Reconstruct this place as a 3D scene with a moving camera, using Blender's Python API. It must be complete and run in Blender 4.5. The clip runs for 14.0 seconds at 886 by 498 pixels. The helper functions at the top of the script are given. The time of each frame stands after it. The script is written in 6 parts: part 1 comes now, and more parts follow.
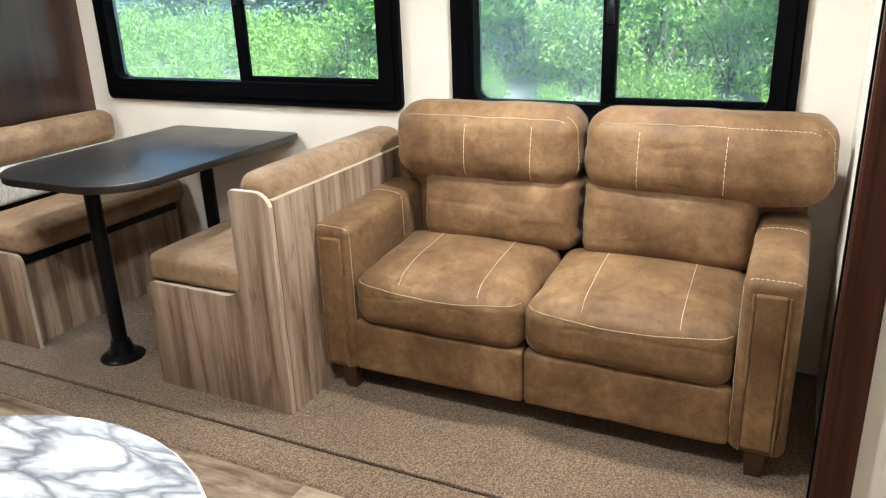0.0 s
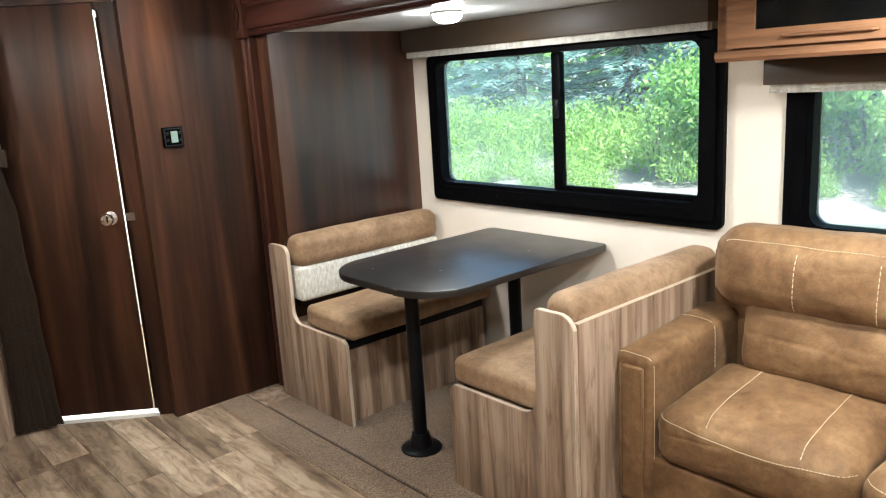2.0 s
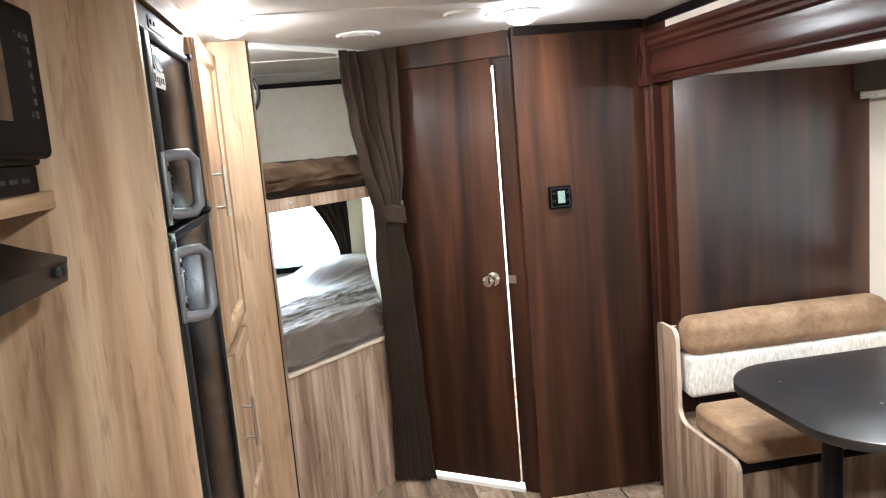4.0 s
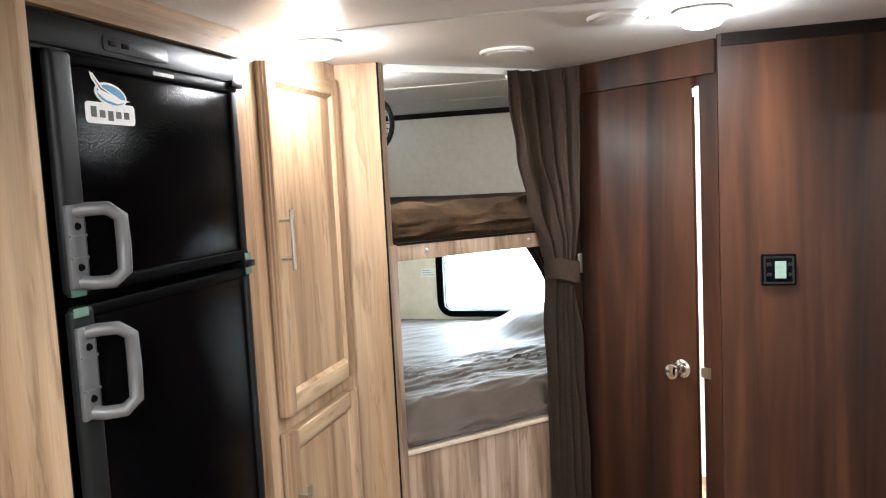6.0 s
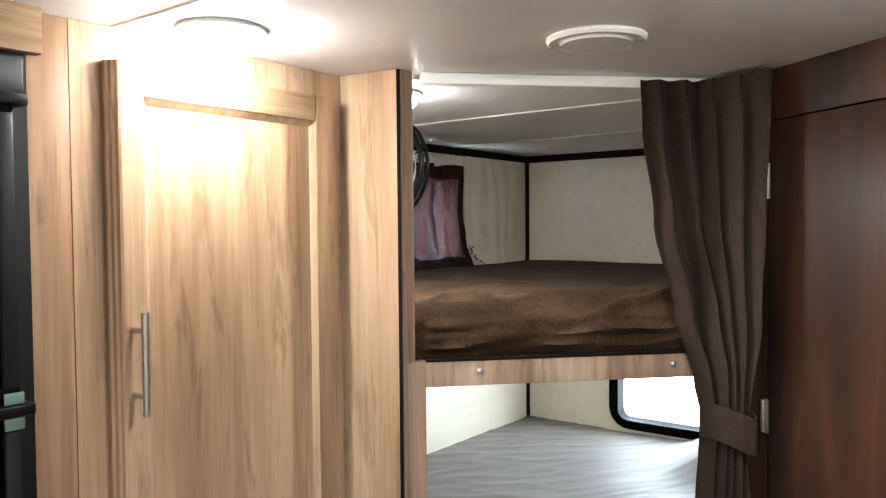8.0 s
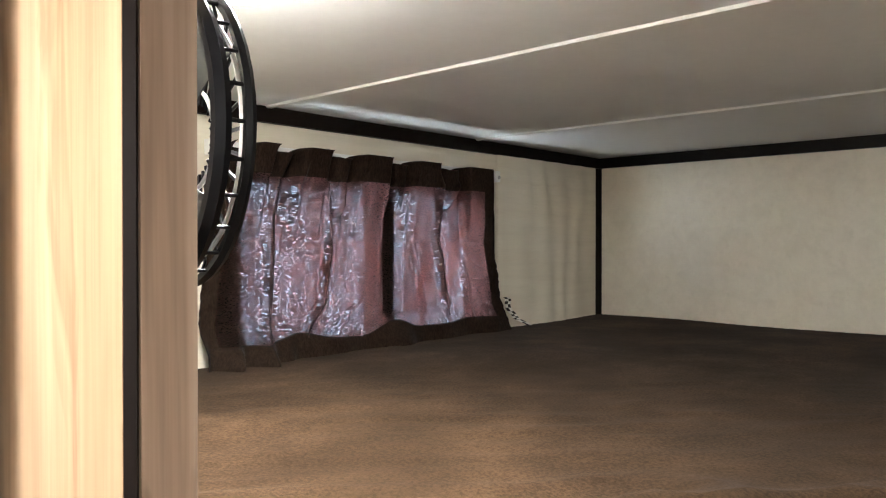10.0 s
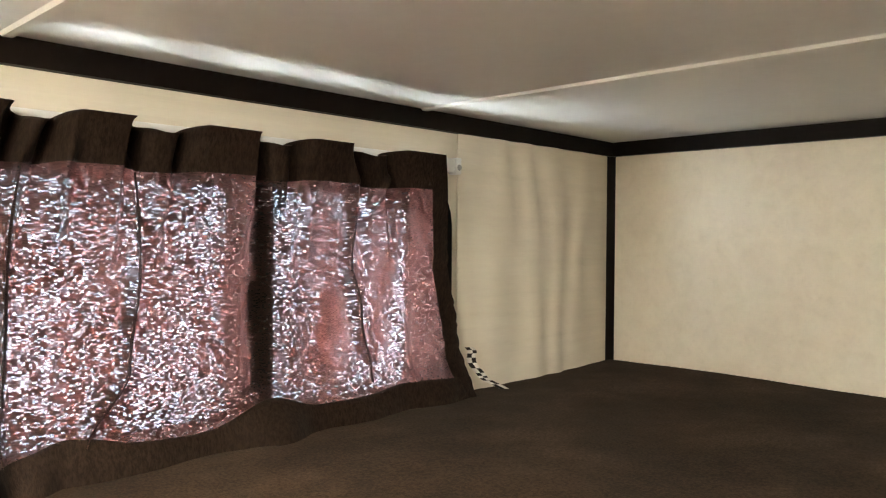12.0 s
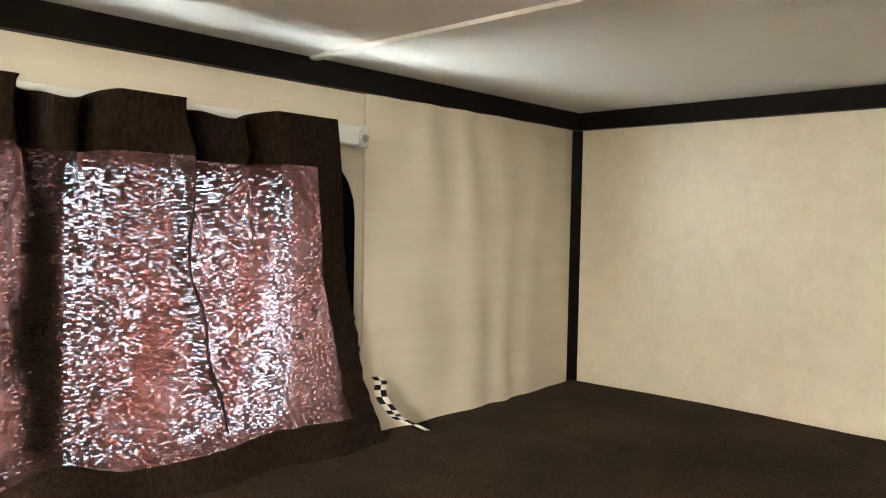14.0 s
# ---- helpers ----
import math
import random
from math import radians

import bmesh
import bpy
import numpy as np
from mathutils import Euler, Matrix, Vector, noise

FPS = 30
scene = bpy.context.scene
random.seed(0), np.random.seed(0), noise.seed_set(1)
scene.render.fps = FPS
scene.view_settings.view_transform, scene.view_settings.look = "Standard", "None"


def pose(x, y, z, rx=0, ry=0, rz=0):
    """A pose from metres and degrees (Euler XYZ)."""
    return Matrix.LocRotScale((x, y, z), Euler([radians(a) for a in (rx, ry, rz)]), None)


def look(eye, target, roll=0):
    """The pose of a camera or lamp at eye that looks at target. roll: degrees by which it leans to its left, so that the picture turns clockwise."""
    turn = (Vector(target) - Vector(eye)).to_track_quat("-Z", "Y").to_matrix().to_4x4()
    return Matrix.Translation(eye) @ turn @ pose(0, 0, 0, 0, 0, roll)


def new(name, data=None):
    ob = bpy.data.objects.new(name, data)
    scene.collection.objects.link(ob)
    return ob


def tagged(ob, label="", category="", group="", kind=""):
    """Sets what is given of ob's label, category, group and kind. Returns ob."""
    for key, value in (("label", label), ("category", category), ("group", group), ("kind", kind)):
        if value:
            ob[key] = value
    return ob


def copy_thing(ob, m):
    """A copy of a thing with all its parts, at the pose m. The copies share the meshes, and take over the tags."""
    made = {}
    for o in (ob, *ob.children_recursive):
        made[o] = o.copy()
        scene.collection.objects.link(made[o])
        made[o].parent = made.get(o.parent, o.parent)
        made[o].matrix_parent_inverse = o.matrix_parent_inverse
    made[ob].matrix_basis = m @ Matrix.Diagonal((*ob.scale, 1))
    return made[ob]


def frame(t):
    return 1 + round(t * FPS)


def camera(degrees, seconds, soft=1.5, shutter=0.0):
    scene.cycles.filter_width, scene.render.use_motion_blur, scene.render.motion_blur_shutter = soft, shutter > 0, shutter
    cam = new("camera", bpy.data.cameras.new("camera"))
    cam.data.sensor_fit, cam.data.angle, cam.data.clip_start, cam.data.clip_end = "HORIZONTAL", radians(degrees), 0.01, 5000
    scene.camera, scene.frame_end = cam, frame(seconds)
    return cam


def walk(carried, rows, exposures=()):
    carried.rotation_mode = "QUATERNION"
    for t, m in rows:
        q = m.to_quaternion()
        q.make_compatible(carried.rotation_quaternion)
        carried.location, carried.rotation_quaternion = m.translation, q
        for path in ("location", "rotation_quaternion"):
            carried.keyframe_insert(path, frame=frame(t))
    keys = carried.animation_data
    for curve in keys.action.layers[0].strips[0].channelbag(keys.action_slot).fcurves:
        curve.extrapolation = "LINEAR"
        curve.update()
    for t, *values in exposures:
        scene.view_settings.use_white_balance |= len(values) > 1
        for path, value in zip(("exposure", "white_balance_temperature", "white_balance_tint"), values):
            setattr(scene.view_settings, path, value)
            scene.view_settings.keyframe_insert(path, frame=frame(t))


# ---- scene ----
cam = camera(60.8, 14.0, 1.15)
PATH = [
    (0, (0.061, 0.1, 1.367), (1.749, 0.934, 0.693), -2.1),
    (0.5, (0.074, 0.097, 1.402), (1.719, 1.058, 0.795), -2.2),
    (1, (0.085, 0.106, 1.437), (1.652, 1.224, 0.893), -1.9),
    (1.5, (0.098, 0.134, 1.464), (1.544, 1.425, 0.971), -2.2),
    (2, (0.118, 0.176, 1.489), (1.399, 1.648, 1.051), -3.5),
    (2.5, (0.174, 0.253, 1.522), (1.255, 1.892, 1.139), -4.5),
    (3, (0.282, 0.363, 1.541), (1.136, 2.141, 1.208), -3.8),
    (3.5, (0.374, 0.461, 1.556), (0.96, 2.35, 1.257), -4.2),
    (4, (0.526, 0.548, 1.587), (0.822, 2.505, 1.298), -4.8),
    (4.2, (0.599, 0.578, 1.573), (0.778, 2.553, 1.312), -4.8),
    (6.3, (1.203, 1.333, 1.622), (0.548, 3.216, 1.456), -2.6),
    (6.5, (1.237, 1.447, 1.622), (0.505, 3.302, 1.471), -2.4),
    (7, (1.331, 1.714, 1.645), (0.38, 3.469, 1.523), -1.9),
    (7.5, (1.337, 2.017, 1.656), (0.233, 3.682, 1.551), -1.9),
    (8, (1.279, 2.319, 1.691), (0.07, 3.911, 1.627), -0.5),
    (8.2, (1.258, 2.438, 1.692), (-0.007, 3.985, 1.641), -0.5),
    (10.3, (0.669, 3.374, 1.742), (-0.71, 4.822, 1.742), -0.3),
    (10.5, (0.655, 3.44, 1.737), (-0.753, 4.861, 1.74), -0.7),
    (11, (0.577, 3.593, 1.759), (-0.867, 4.976, 1.719), -0.6),
    (11.5, (0.479, 3.718, 1.785), (-0.953, 5.113, 1.742), -0.6),
    (12, (0.397, 3.82, 1.789), (-0.986, 5.264, 1.757), 0.4),
    (12.5, (0.331, 3.913, 1.802), (-0.99, 5.414, 1.752), 1.4),
    (13, (0.291, 3.994, 1.814), (-1.015, 5.506, 1.737), 1.6),
    (13.5, (0.287, 4.069, 1.807), (-1.052, 5.553, 1.726), 1.7),
    (14, (0.267, 4.116, 1.805), (-1.096, 5.577, 1.727), 1.1),
]
EXPOSURES = [(0.0, 1.7, 5750, 4.0), (1.0, 1.63, 5550, 3.0), (1.5, 1.58, 5600, 3.0), (2.0, 1.82, 5950, 5.0), (2.5, 1.84, 5950, 6.0), (3.0, 1.88, 5850, 6.0), (4.0, 2.26, 5750, 9.0), (6.5, 2.13, 5850, 9.0), (8.2, 1.76, 6050, 10.0), (10.5, 2.42, 6200, 10.0), (11.5, 2.82, 6800, 9.0), (12.0, 2.97, 6900, 9.0), (14.0, 3.12, 7000, 8.0)]
walk(cam, [(t, look(eye, target, roll)) for t, eye, target, roll in PATH], EXPOSURES)

# ---- light ----
world = bpy.data.worlds.new("sky")
scene.world = world
world.use_nodes = True
wn = world.node_tree.nodes
sky = wn.new("ShaderNodeTexSky")
sky.sky_type, sky.sun_disc = "NISHITA", False
sky.sun_elevation, sky.sun_rotation = radians(57), radians(204)
wn["Background"].inputs[1].default_value = 0.15
world.node_tree.links.new(sky.outputs[0], wn["Background"].inputs[0])
SUN_FROM = Vector((-0.22, -0.5, 0.84))
sun = new("sun", bpy.data.lights.new("sun", "SUN"))
sun.data.energy, sun.data.angle, sun.data.color = 5.0, radians(0.6), (1.0, 0.95, 0.86)
sun.matrix_world = look(SUN_FROM * 30, (0, 0, 0))

LAMP_WATTS = 2.05


def lamp_light(x, y, z, watts, size=0.11):
    lamp = new("lamp_light", bpy.data.lights.new("lamp_light", "AREA"))
    lamp.data.shape, lamp.data.size, lamp.data.energy, lamp.data.color = "DISK", size, watts, (1.0, 0.965, 0.89)
    lamp.matrix_world = look((x, y, z), (x, y + 1e-4, z - 1), 0)
    return lamp


def sky_light(x, y, z, tx, ty, tz, w, h, watts):
    """Daylight of the open sky in a window's opening."""
    lamp = new("sky_light", bpy.data.lights.new("sky_light", "AREA"))
    lamp.data.shape, lamp.data.size, lamp.data.size_y, lamp.data.energy, lamp.data.color = "RECTANGLE", w, h, watts, (0.86, 0.95, 1.0)
    lamp.matrix_world = look((x, y, z), (tx, ty, tz))
    return lamp


# ---- materials ----
def shader(name):
    m = bpy.data.materials.new(name)
    m.use_nodes = True
    nt = m.node_tree
    return m, nt, nt.nodes["Principled BSDF"]


def node(nt, kind, **values):
    n = nt.nodes.new(kind)
    for key, value in values.items():
        if key in n.inputs:
            n.inputs[key].default_value = value
    return n


def coords(nt, scale=(1, 1, 1)):
    """Object coordinates, moved by a random step for each object, and scaled."""
    tc = nt.nodes.new("ShaderNodeTexCoord")
    info = nt.nodes.new("ShaderNodeObjectInfo")
    step = nt.nodes.new("ShaderNodeMath")
    step.operation = "MULTIPLY"
    step.inputs[1].default_value = 37.0
    nt.links.new(info.outputs["Random"], step.inputs[0])
    add = nt.nodes.new("ShaderNodeVectorMath")
    add.operation = "ADD"
    nt.links.new(tc.outputs["Object"], add.inputs[0])
    nt.links.new(step.outputs[0], add.inputs[1])
    mp = nt.nodes.new("ShaderNodeMapping")
    mp.inputs["Scale"].default_value = scale
    nt.links.new(add.outputs[0], mp.inputs["Vector"])
    return mp.outputs[0]


def noise_tex(nt, vec, scale, detail=4.0, rough=0.55, distort=0.0):
    n = node(nt, "ShaderNodeTexNoise", Scale=scale, Detail=detail, Roughness=rough, Distortion=distort)
    nt.links.new(vec, n.inputs["Vector"])
    return n.outputs["Fac"]


def ramp(nt, fac, stops):
    r = nt.nodes.new("ShaderNodeValToRGB")
    e = r.color_ramp.elements
    while len(e) < len(stops):
        e.new(0.5)
    for el, (p, c) in zip(e, stops):
        el.position, el.color = p, (*c, 1)
    nt.links.new(fac, r.inputs[0])
    return r.outputs[0]


def mix(nt, fac, a, b, blend="MIX"):
    m = nt.nodes.new("ShaderNodeMix")
    m.data_type, m.blend_type = "RGBA", blend
    for sock, v in ((m.inputs[0], fac), (m.inputs[6], a), (m.inputs[7], b)):
        if isinstance(v, (int, float)):
            sock.default_value = v
        elif isinstance(v, tuple):
            sock.default_value = (*v, 1)
        else:
            nt.links.new(v, sock)
    return m.outputs[2]


def bump(nt, bsdf, height, strength=0.2, dist=0.002):
    b = nt.nodes.new("ShaderNodeBump")
    b.inputs["Strength"].default_value, b.inputs["Distance"].default_value = strength, dist
    nt.links.new(height, b.inputs["Height"])
    nt.links.new(b.outputs[0], bsdf.inputs["Normal"])


def plain(name, a, b, rough=0.5, metal=0.0, big=3.0, fine=120.0, relief=0.1, spread=0.12, coat=0.0, spec=0.5):
    """Two tones mixed in large and fine clouds, uneven gloss and a fine relief."""
    m, nt, p = shader(name)
    v = coords(nt)
    large, small = noise_tex(nt, v, big), noise_tex(nt, v, fine, 2)
    base = mix(nt, ramp(nt, large, [(0.3, (0, 0, 0)), (0.7, (1, 1, 1))]), a, b)
    grain = ramp(nt, small, [(0.3, (1 - spread,) * 3), (0.7, (1, 1, 1))])
    nt.links.new(mix(nt, 1.0, base, grain, "MULTIPLY"), p.inputs["Base Color"])
    r = nt.nodes.new("ShaderNodeMapRange")
    r.inputs["To Min"].default_value, r.inputs["To Max"].default_value = max(rough - 0.08, 0.02), min(rough + 0.1, 1)
    nt.links.new(large, r.inputs["Value"])
    nt.links.new(r.outputs[0], p.inputs["Roughness"])
    p.inputs["Metallic"].default_value, p.inputs["Coat Weight"].default_value = metal, coat
    p.inputs["Specular IOR Level"].default_value = spec
    if relief:
        bump(nt, p, small, relief, 0.001)
    return m


def wood(name, dark, mid, light, rough=0.42, band=7.0, streak=60.0, along="z", strong=1.0, coat=0.0, vary=0.0, spec=0.15):
    """Laminate with long grain: wide uneven bands, broken streaks, flecks and pores."""
    m, nt, p = shader(name)

    def grain(k):
        return coords(nt, {"x": (k, 1, 1), "y": (1, k, 1), "z": (1, 1, k)}[along])

    wide = noise_tex(nt, grain(0.07), band, 4, 0.55, 0.5)
    fine = noise_tex(nt, grain(0.035), streak, 3, 0.6, 0.3)
    fleck = noise_tex(nt, grain(0.14), streak * 0.9, 3, 0.7, 0.6)
    pores = noise_tex(nt, grain(0.02), 300, 2)
    base = ramp(nt, wide, [(0.33, dark), (0.49, mid), (0.66, light)])
    lines = ramp(nt, fine, [(0.34, (1 - 0.36 * strong,) * 3), (0.6, (1, 1, 1))])
    c = mix(nt, 0.8, base, lines, "MULTIPLY")
    c = mix(nt, 0.7 * strong, c, ramp(nt, fleck, [(0.33, (0.55, 0.5, 0.46)), (0.45, (1, 1, 1))]), "MULTIPLY")
    c = mix(nt, 0.22 * strong, c, ramp(nt, pores, [(0.35, (0.55, 0.5, 0.45)), (0.55, (1, 1, 1))]), "MULTIPLY")
    if vary:
        info = nt.nodes.new("ShaderNodeObjectInfo")
        c = mix(nt, vary, c, ramp(nt, info.outputs["Random"], [(0.0, (0.5, 0.46, 0.43)), (0.5, (0.85, 0.82, 0.8)), (1.0, (1.15, 1.12, 1.1))]), "MULTIPLY")
        blot = noise_tex(nt, grain(0.3), 16, 4, 0.7, 0.8)
        c = mix(nt, 0.85, c, ramp(nt, blot, [(0.36, (0.48, 0.44, 0.41)), (0.56, (1, 1, 1))]), "MULTIPLY")
    nt.links.new(c, p.inputs["Base Color"])
    r = nt.nodes.new("ShaderNodeMapRange")
    r.inputs["To Min"].default_value, r.inputs["To Max"].default_value = rough + 0.1, rough - 0.06
    nt.links.new(wide, r.inputs["Value"])
    nt.links.new(r.outputs[0], p.inputs["Roughness"])
    p.inputs["Specular IOR Level"].default_value = spec
    p.inputs["Coat Weight"].default_value, p.inputs["Coat Roughness"].default_value = coat, 0.3
    bump(nt, p, pores, 0.08, 0.0005)
    return m


def suede(name, a, b, c, rough=0.62):
    """Brushed suede-like leather: soft clouds of wear, short scuffs, fine cracks and nap."""
    m, nt, p = shader(name)
    v = coords(nt)
    big, midn = noise_tex(nt, v, 5, 6, 0.62, 0.25), noise_tex(nt, v, 34, 6, 0.7, 0.3)
    fine = noise_tex(nt, v, 330, 3)
    base = ramp(nt, big, [(0.28, a), (0.52, b), (0.76, c)])
    col = mix(nt, 0.55, base, ramp(nt, midn, [(0.34, (0.62, 0.57, 0.52)), (0.5, (0.95, 0.94, 0.93)), (0.66, (1.25, 1.22, 1.18))]), "MULTIPLY")
    col = mix(nt, 0.5, col, ramp(nt, fine, [(0.3, (0.72, 0.69, 0.66)), (0.7, (1, 1, 1))]), "MULTIPLY")
    crack = node(nt, "ShaderNodeTexVoronoi", Scale=70.0, Randomness=1.0)
    crack.feature = "DISTANCE_TO_EDGE"
    nt.links.new(v, crack.inputs["Vector"])
    col = mix(nt, 0.35, col, ramp(nt, crack.outputs["Distance"], [(0.0, (0.7, 0.66, 0.62)), (0.06, (1, 1, 1))]), "MULTIPLY")
    nt.links.new(col, p.inputs["Base Color"])
    p.inputs["Roughness"].default_value = rough
    p.inputs["Specular IOR Level"].default_value = 0.25
    p.inputs["Sheen Weight"].default_value, p.inputs["Sheen Roughness"].default_value = 0.12, 0.4
    p.inputs["Sheen Tint"].default_value = (1, 0.88, 0.7, 1)
    add = nt.nodes.new("ShaderNodeMath")
    add.operation = "MULTIPLY_ADD"
    add.inputs[1].default_value = 2.5
    nt.links.new(midn, add.inputs[0])
    nt.links.new(fine, add.inputs[2])
    bump(nt, p, add.outputs[0], 0.35, 0.002)
    return m


def carpet_mat(name):
    m, nt, p = shader(name)
    v = coords(nt)
    tuft, big = noise_tex(nt, v, 140, 2, 0.7), noise_tex(nt, v, 5, 4)
    col = ramp(nt, tuft, [(0.34, (0.08, 0.047, 0.026)), (0.44, (0.14, 0.085, 0.048)), (0.54, (0.21, 0.135, 0.08)), (0.66, (0.33, 0.222, 0.136))])
    col = mix(nt, 0.5, col, ramp(nt, big, [(0.35, (0.7, 0.68, 0.66)), (0.65, (1, 1, 1))]), "MULTIPLY")
    nt.links.new(col, p.inputs["Base Color"])
    p.inputs["Roughness"].default_value = 0.95
    p.inputs["Sheen Weight"].default_value = 0.2
    bump(nt, p, tuft, 0.9, 0.006)
    return m


def marble_mat(name):
    """Pale laminate with slanting grey veins of several widths."""
    m, nt, p = shader(name)
    mp = nt.nodes.new("ShaderNodeMapping")
    mp.inputs["Rotation"].default_value = (0, 0, 0.7)
    mp.inputs["Scale"].default_value = (1, 0.42, 1)
    nt.links.new(coords(nt), mp.inputs["Vector"])
    v = mp.outputs[0]
    warp = node(nt, "ShaderNodeTexNoise", Scale=9.0, Detail=4.0)
    nt.links.new(v, warp.inputs["Vector"])
    push = nt.nodes.new("ShaderNodeVectorMath")
    push.operation = "MULTIPLY_ADD"
    push.inputs[1].default_value = (0.14, 0.14, 0.14)
    nt.links.new(warp.outputs["Color"], push.inputs[0])
    nt.links.new(v, push.inputs[2])
    c = None
    for size, soft, tone in ((26.0, 0.3, (0.16, 0.155, 0.175)), (56.0, 0.26, (0.4, 0.39, 0.42))):
        pebble = node(nt, "ShaderNodeTexVoronoi", Scale=size, Randomness=1.0)
        pebble.feature = "DISTANCE_TO_EDGE"
        nt.links.new(push.outputs[0], pebble.inputs["Vector"])
        vein = ramp(nt, pebble.outputs["Distance"], [(0.0, tone), (soft * 0.35, tuple(0.5 * t + 0.42 for t in tone)), (soft, (0.93, 0.93, 0.94))])
        c = vein if c is None else mix(nt, 0.7, c, vein, "MULTIPLY")
    cloud = ramp(nt, noise_tex(nt, v, 6, 5, 0.6, 0.8), [(0.36, (0.55, 0.55, 0.58)), (0.52, (0.95, 0.95, 0.95))])
    nt.links.new(mix(nt, 0.7, mix(nt, 1.0, (0.74, 0.74, 0.755), c, "MULTIPLY"), cloud, "MULTIPLY"), p.inputs["Base Color"])
    p.inputs["Roughness"].default_value = 0.42
    return m


def loose_weave(nt, p, see):
    """Lets daylight through a slubby weave: rosy threads between small open gaps, denser in upright bands."""
    out = nt.nodes["Material Output"]
    tr = nt.nodes.new("ShaderNodeBsdfTranslucent")
    snap = nt.nodes.new("ShaderNodeVectorMath")
    snap.operation = "SNAP"
    snap.inputs[1].default_value = (1.0, 0.0031, 0.00135)
    wander = node(nt, "ShaderNodeTexNoise", Scale=60.0, Detail=2.0)
    drift = nt.nodes.new("ShaderNodeVectorMath")
    drift.operation = "MULTIPLY_ADD"
    drift.inputs[1].default_value = (0.0, 0.006, 0.006)
    nt.links.new(coords(nt), wander.inputs["Vector"])
    nt.links.new(wander.outputs["Color"], drift.inputs[0])
    nt.links.new(coords(nt), drift.inputs[2])
    nt.links.new(drift.outputs[0], snap.inputs[0])
    flat = nt.nodes.new("ShaderNodeVectorMath")
    flat.operation = "MULTIPLY"
    flat.inputs[1].default_value = (0.0, 1.0, 1.0)
    nt.links.new(snap.outputs[0], flat.inputs[0])
    thread = nt.nodes.new("ShaderNodeTexWhiteNoise")
    nt.links.new(flat.outputs[0], thread.inputs["Vector"])
    slub = thread.outputs["Value"]
    band = noise_tex(nt, coords(nt, (1, 1, 0.16)), 17, 4, 0.6, 0.6)
    cloud = noise_tex(nt, coords(nt), 9, 3, 0.5, 0.4)
    nt.links.new(ramp(nt, slub, [(0.05, THREADS[0]), (0.5, THREADS[1]), (0.95, THREADS[2])]), tr.inputs["Color"])
    hole = nt.nodes.new("ShaderNodeBsdfTransparent")
    hole.inputs["Color"].default_value = (*GAPS, 1)
    m1, m2 = nt.nodes.new("ShaderNodeMixShader"), nt.nodes.new("ShaderNodeMixShader")
    m1.inputs[0].default_value = see
    nt.links.new(p.outputs[0], m1.inputs[1])
    nt.links.new(tr.outputs[0], m1.inputs[2])
    total = slub
    for wave, share in ((band, 1.2), (cloud, 0.4)):
        add = nt.nodes.new("ShaderNodeMath")
        add.operation = "MULTIPLY_ADD"
        add.inputs[1].default_value = share
        nt.links.new(wave, add.inputs[0])
        nt.links.new(total, add.inputs[2])
        total = add.outputs[0]
    gap = nt.nodes.new("ShaderNodeMapRange")
    gap.inputs["From Min"].default_value, gap.inputs["From Max"].default_value = 1.34, 1.6
    gap.inputs["To Max"].default_value = 0.54
    nt.links.new(total, gap.inputs["Value"])
    nt.links.new(gap.outputs[0], m2.inputs[0])
    nt.links.new(m1.outputs[0], m2.inputs[1])
    nt.links.new(hole.outputs[0], m2.inputs[2])
    nt.links.new(m2.outputs[0], out.inputs["Surface"])


THREADS = ((0.105, 0.048, 0.043), (0.195, 0.093, 0.082), (0.31, 0.17, 0.15))
GAPS = (0.23, 0.245, 0.28)


def cloth(name, a, b, rough=0.85, see=0.0, weave=500.0, relief=0.3, sheen=0.3, spec=0.2, nap=0.0):
    """Woven cloth; see: the share of light that passes through it; nap: patches of brushed pile."""
    m, nt, p = shader(name)
    v = coords(nt, (1, 1, 0.35))
    fine, big = noise_tex(nt, v, weave, 2, 0.7), noise_tex(nt, coords(nt), 6, 4)
    col = mix(nt, ramp(nt, fine, [(0.35, (0, 0, 0)), (0.65, (1, 1, 1))]), a, b)
    col = mix(nt, 0.4, col, ramp(nt, big, [(0.35, (0.65, 0.65, 0.65)), (0.65, (1, 1, 1))]), "MULTIPLY")
    p.inputs["Roughness"].default_value, p.inputs["Sheen Weight"].default_value = rough, sheen
    p.inputs["Specular IOR Level"].default_value = spec
    if nap:
        patch = noise_tex(nt, coords(nt, (1, 0.8, 1)), 7, 6, 0.62, 0.15)
        col = mix(nt, nap, col, ramp(nt, patch, [(0.36, (0.6, 0.58, 0.56)), (0.5, (0.95, 0.94, 0.93)), (0.64, (1.6, 1.58, 1.55))]), "MULTIPLY")
        bump(nt, p, patch, 0.35, 0.006)
    else:
        bump(nt, p, fine, relief, 0.0012)
    nt.links.new(col, p.inputs["Base Color"])
    if see:
        loose_weave(nt, p, see)
    return m


def glass_mat(name):
    m, nt, p = shader(name)
    p.inputs["Base Color"].default_value = (0.97, 1, 0.98, 1)
    p.inputs["Roughness"].default_value, p.inputs["IOR"].default_value = 0.0, 1.1
    p.inputs["Transmission Weight"].default_value = 1.0
    return m


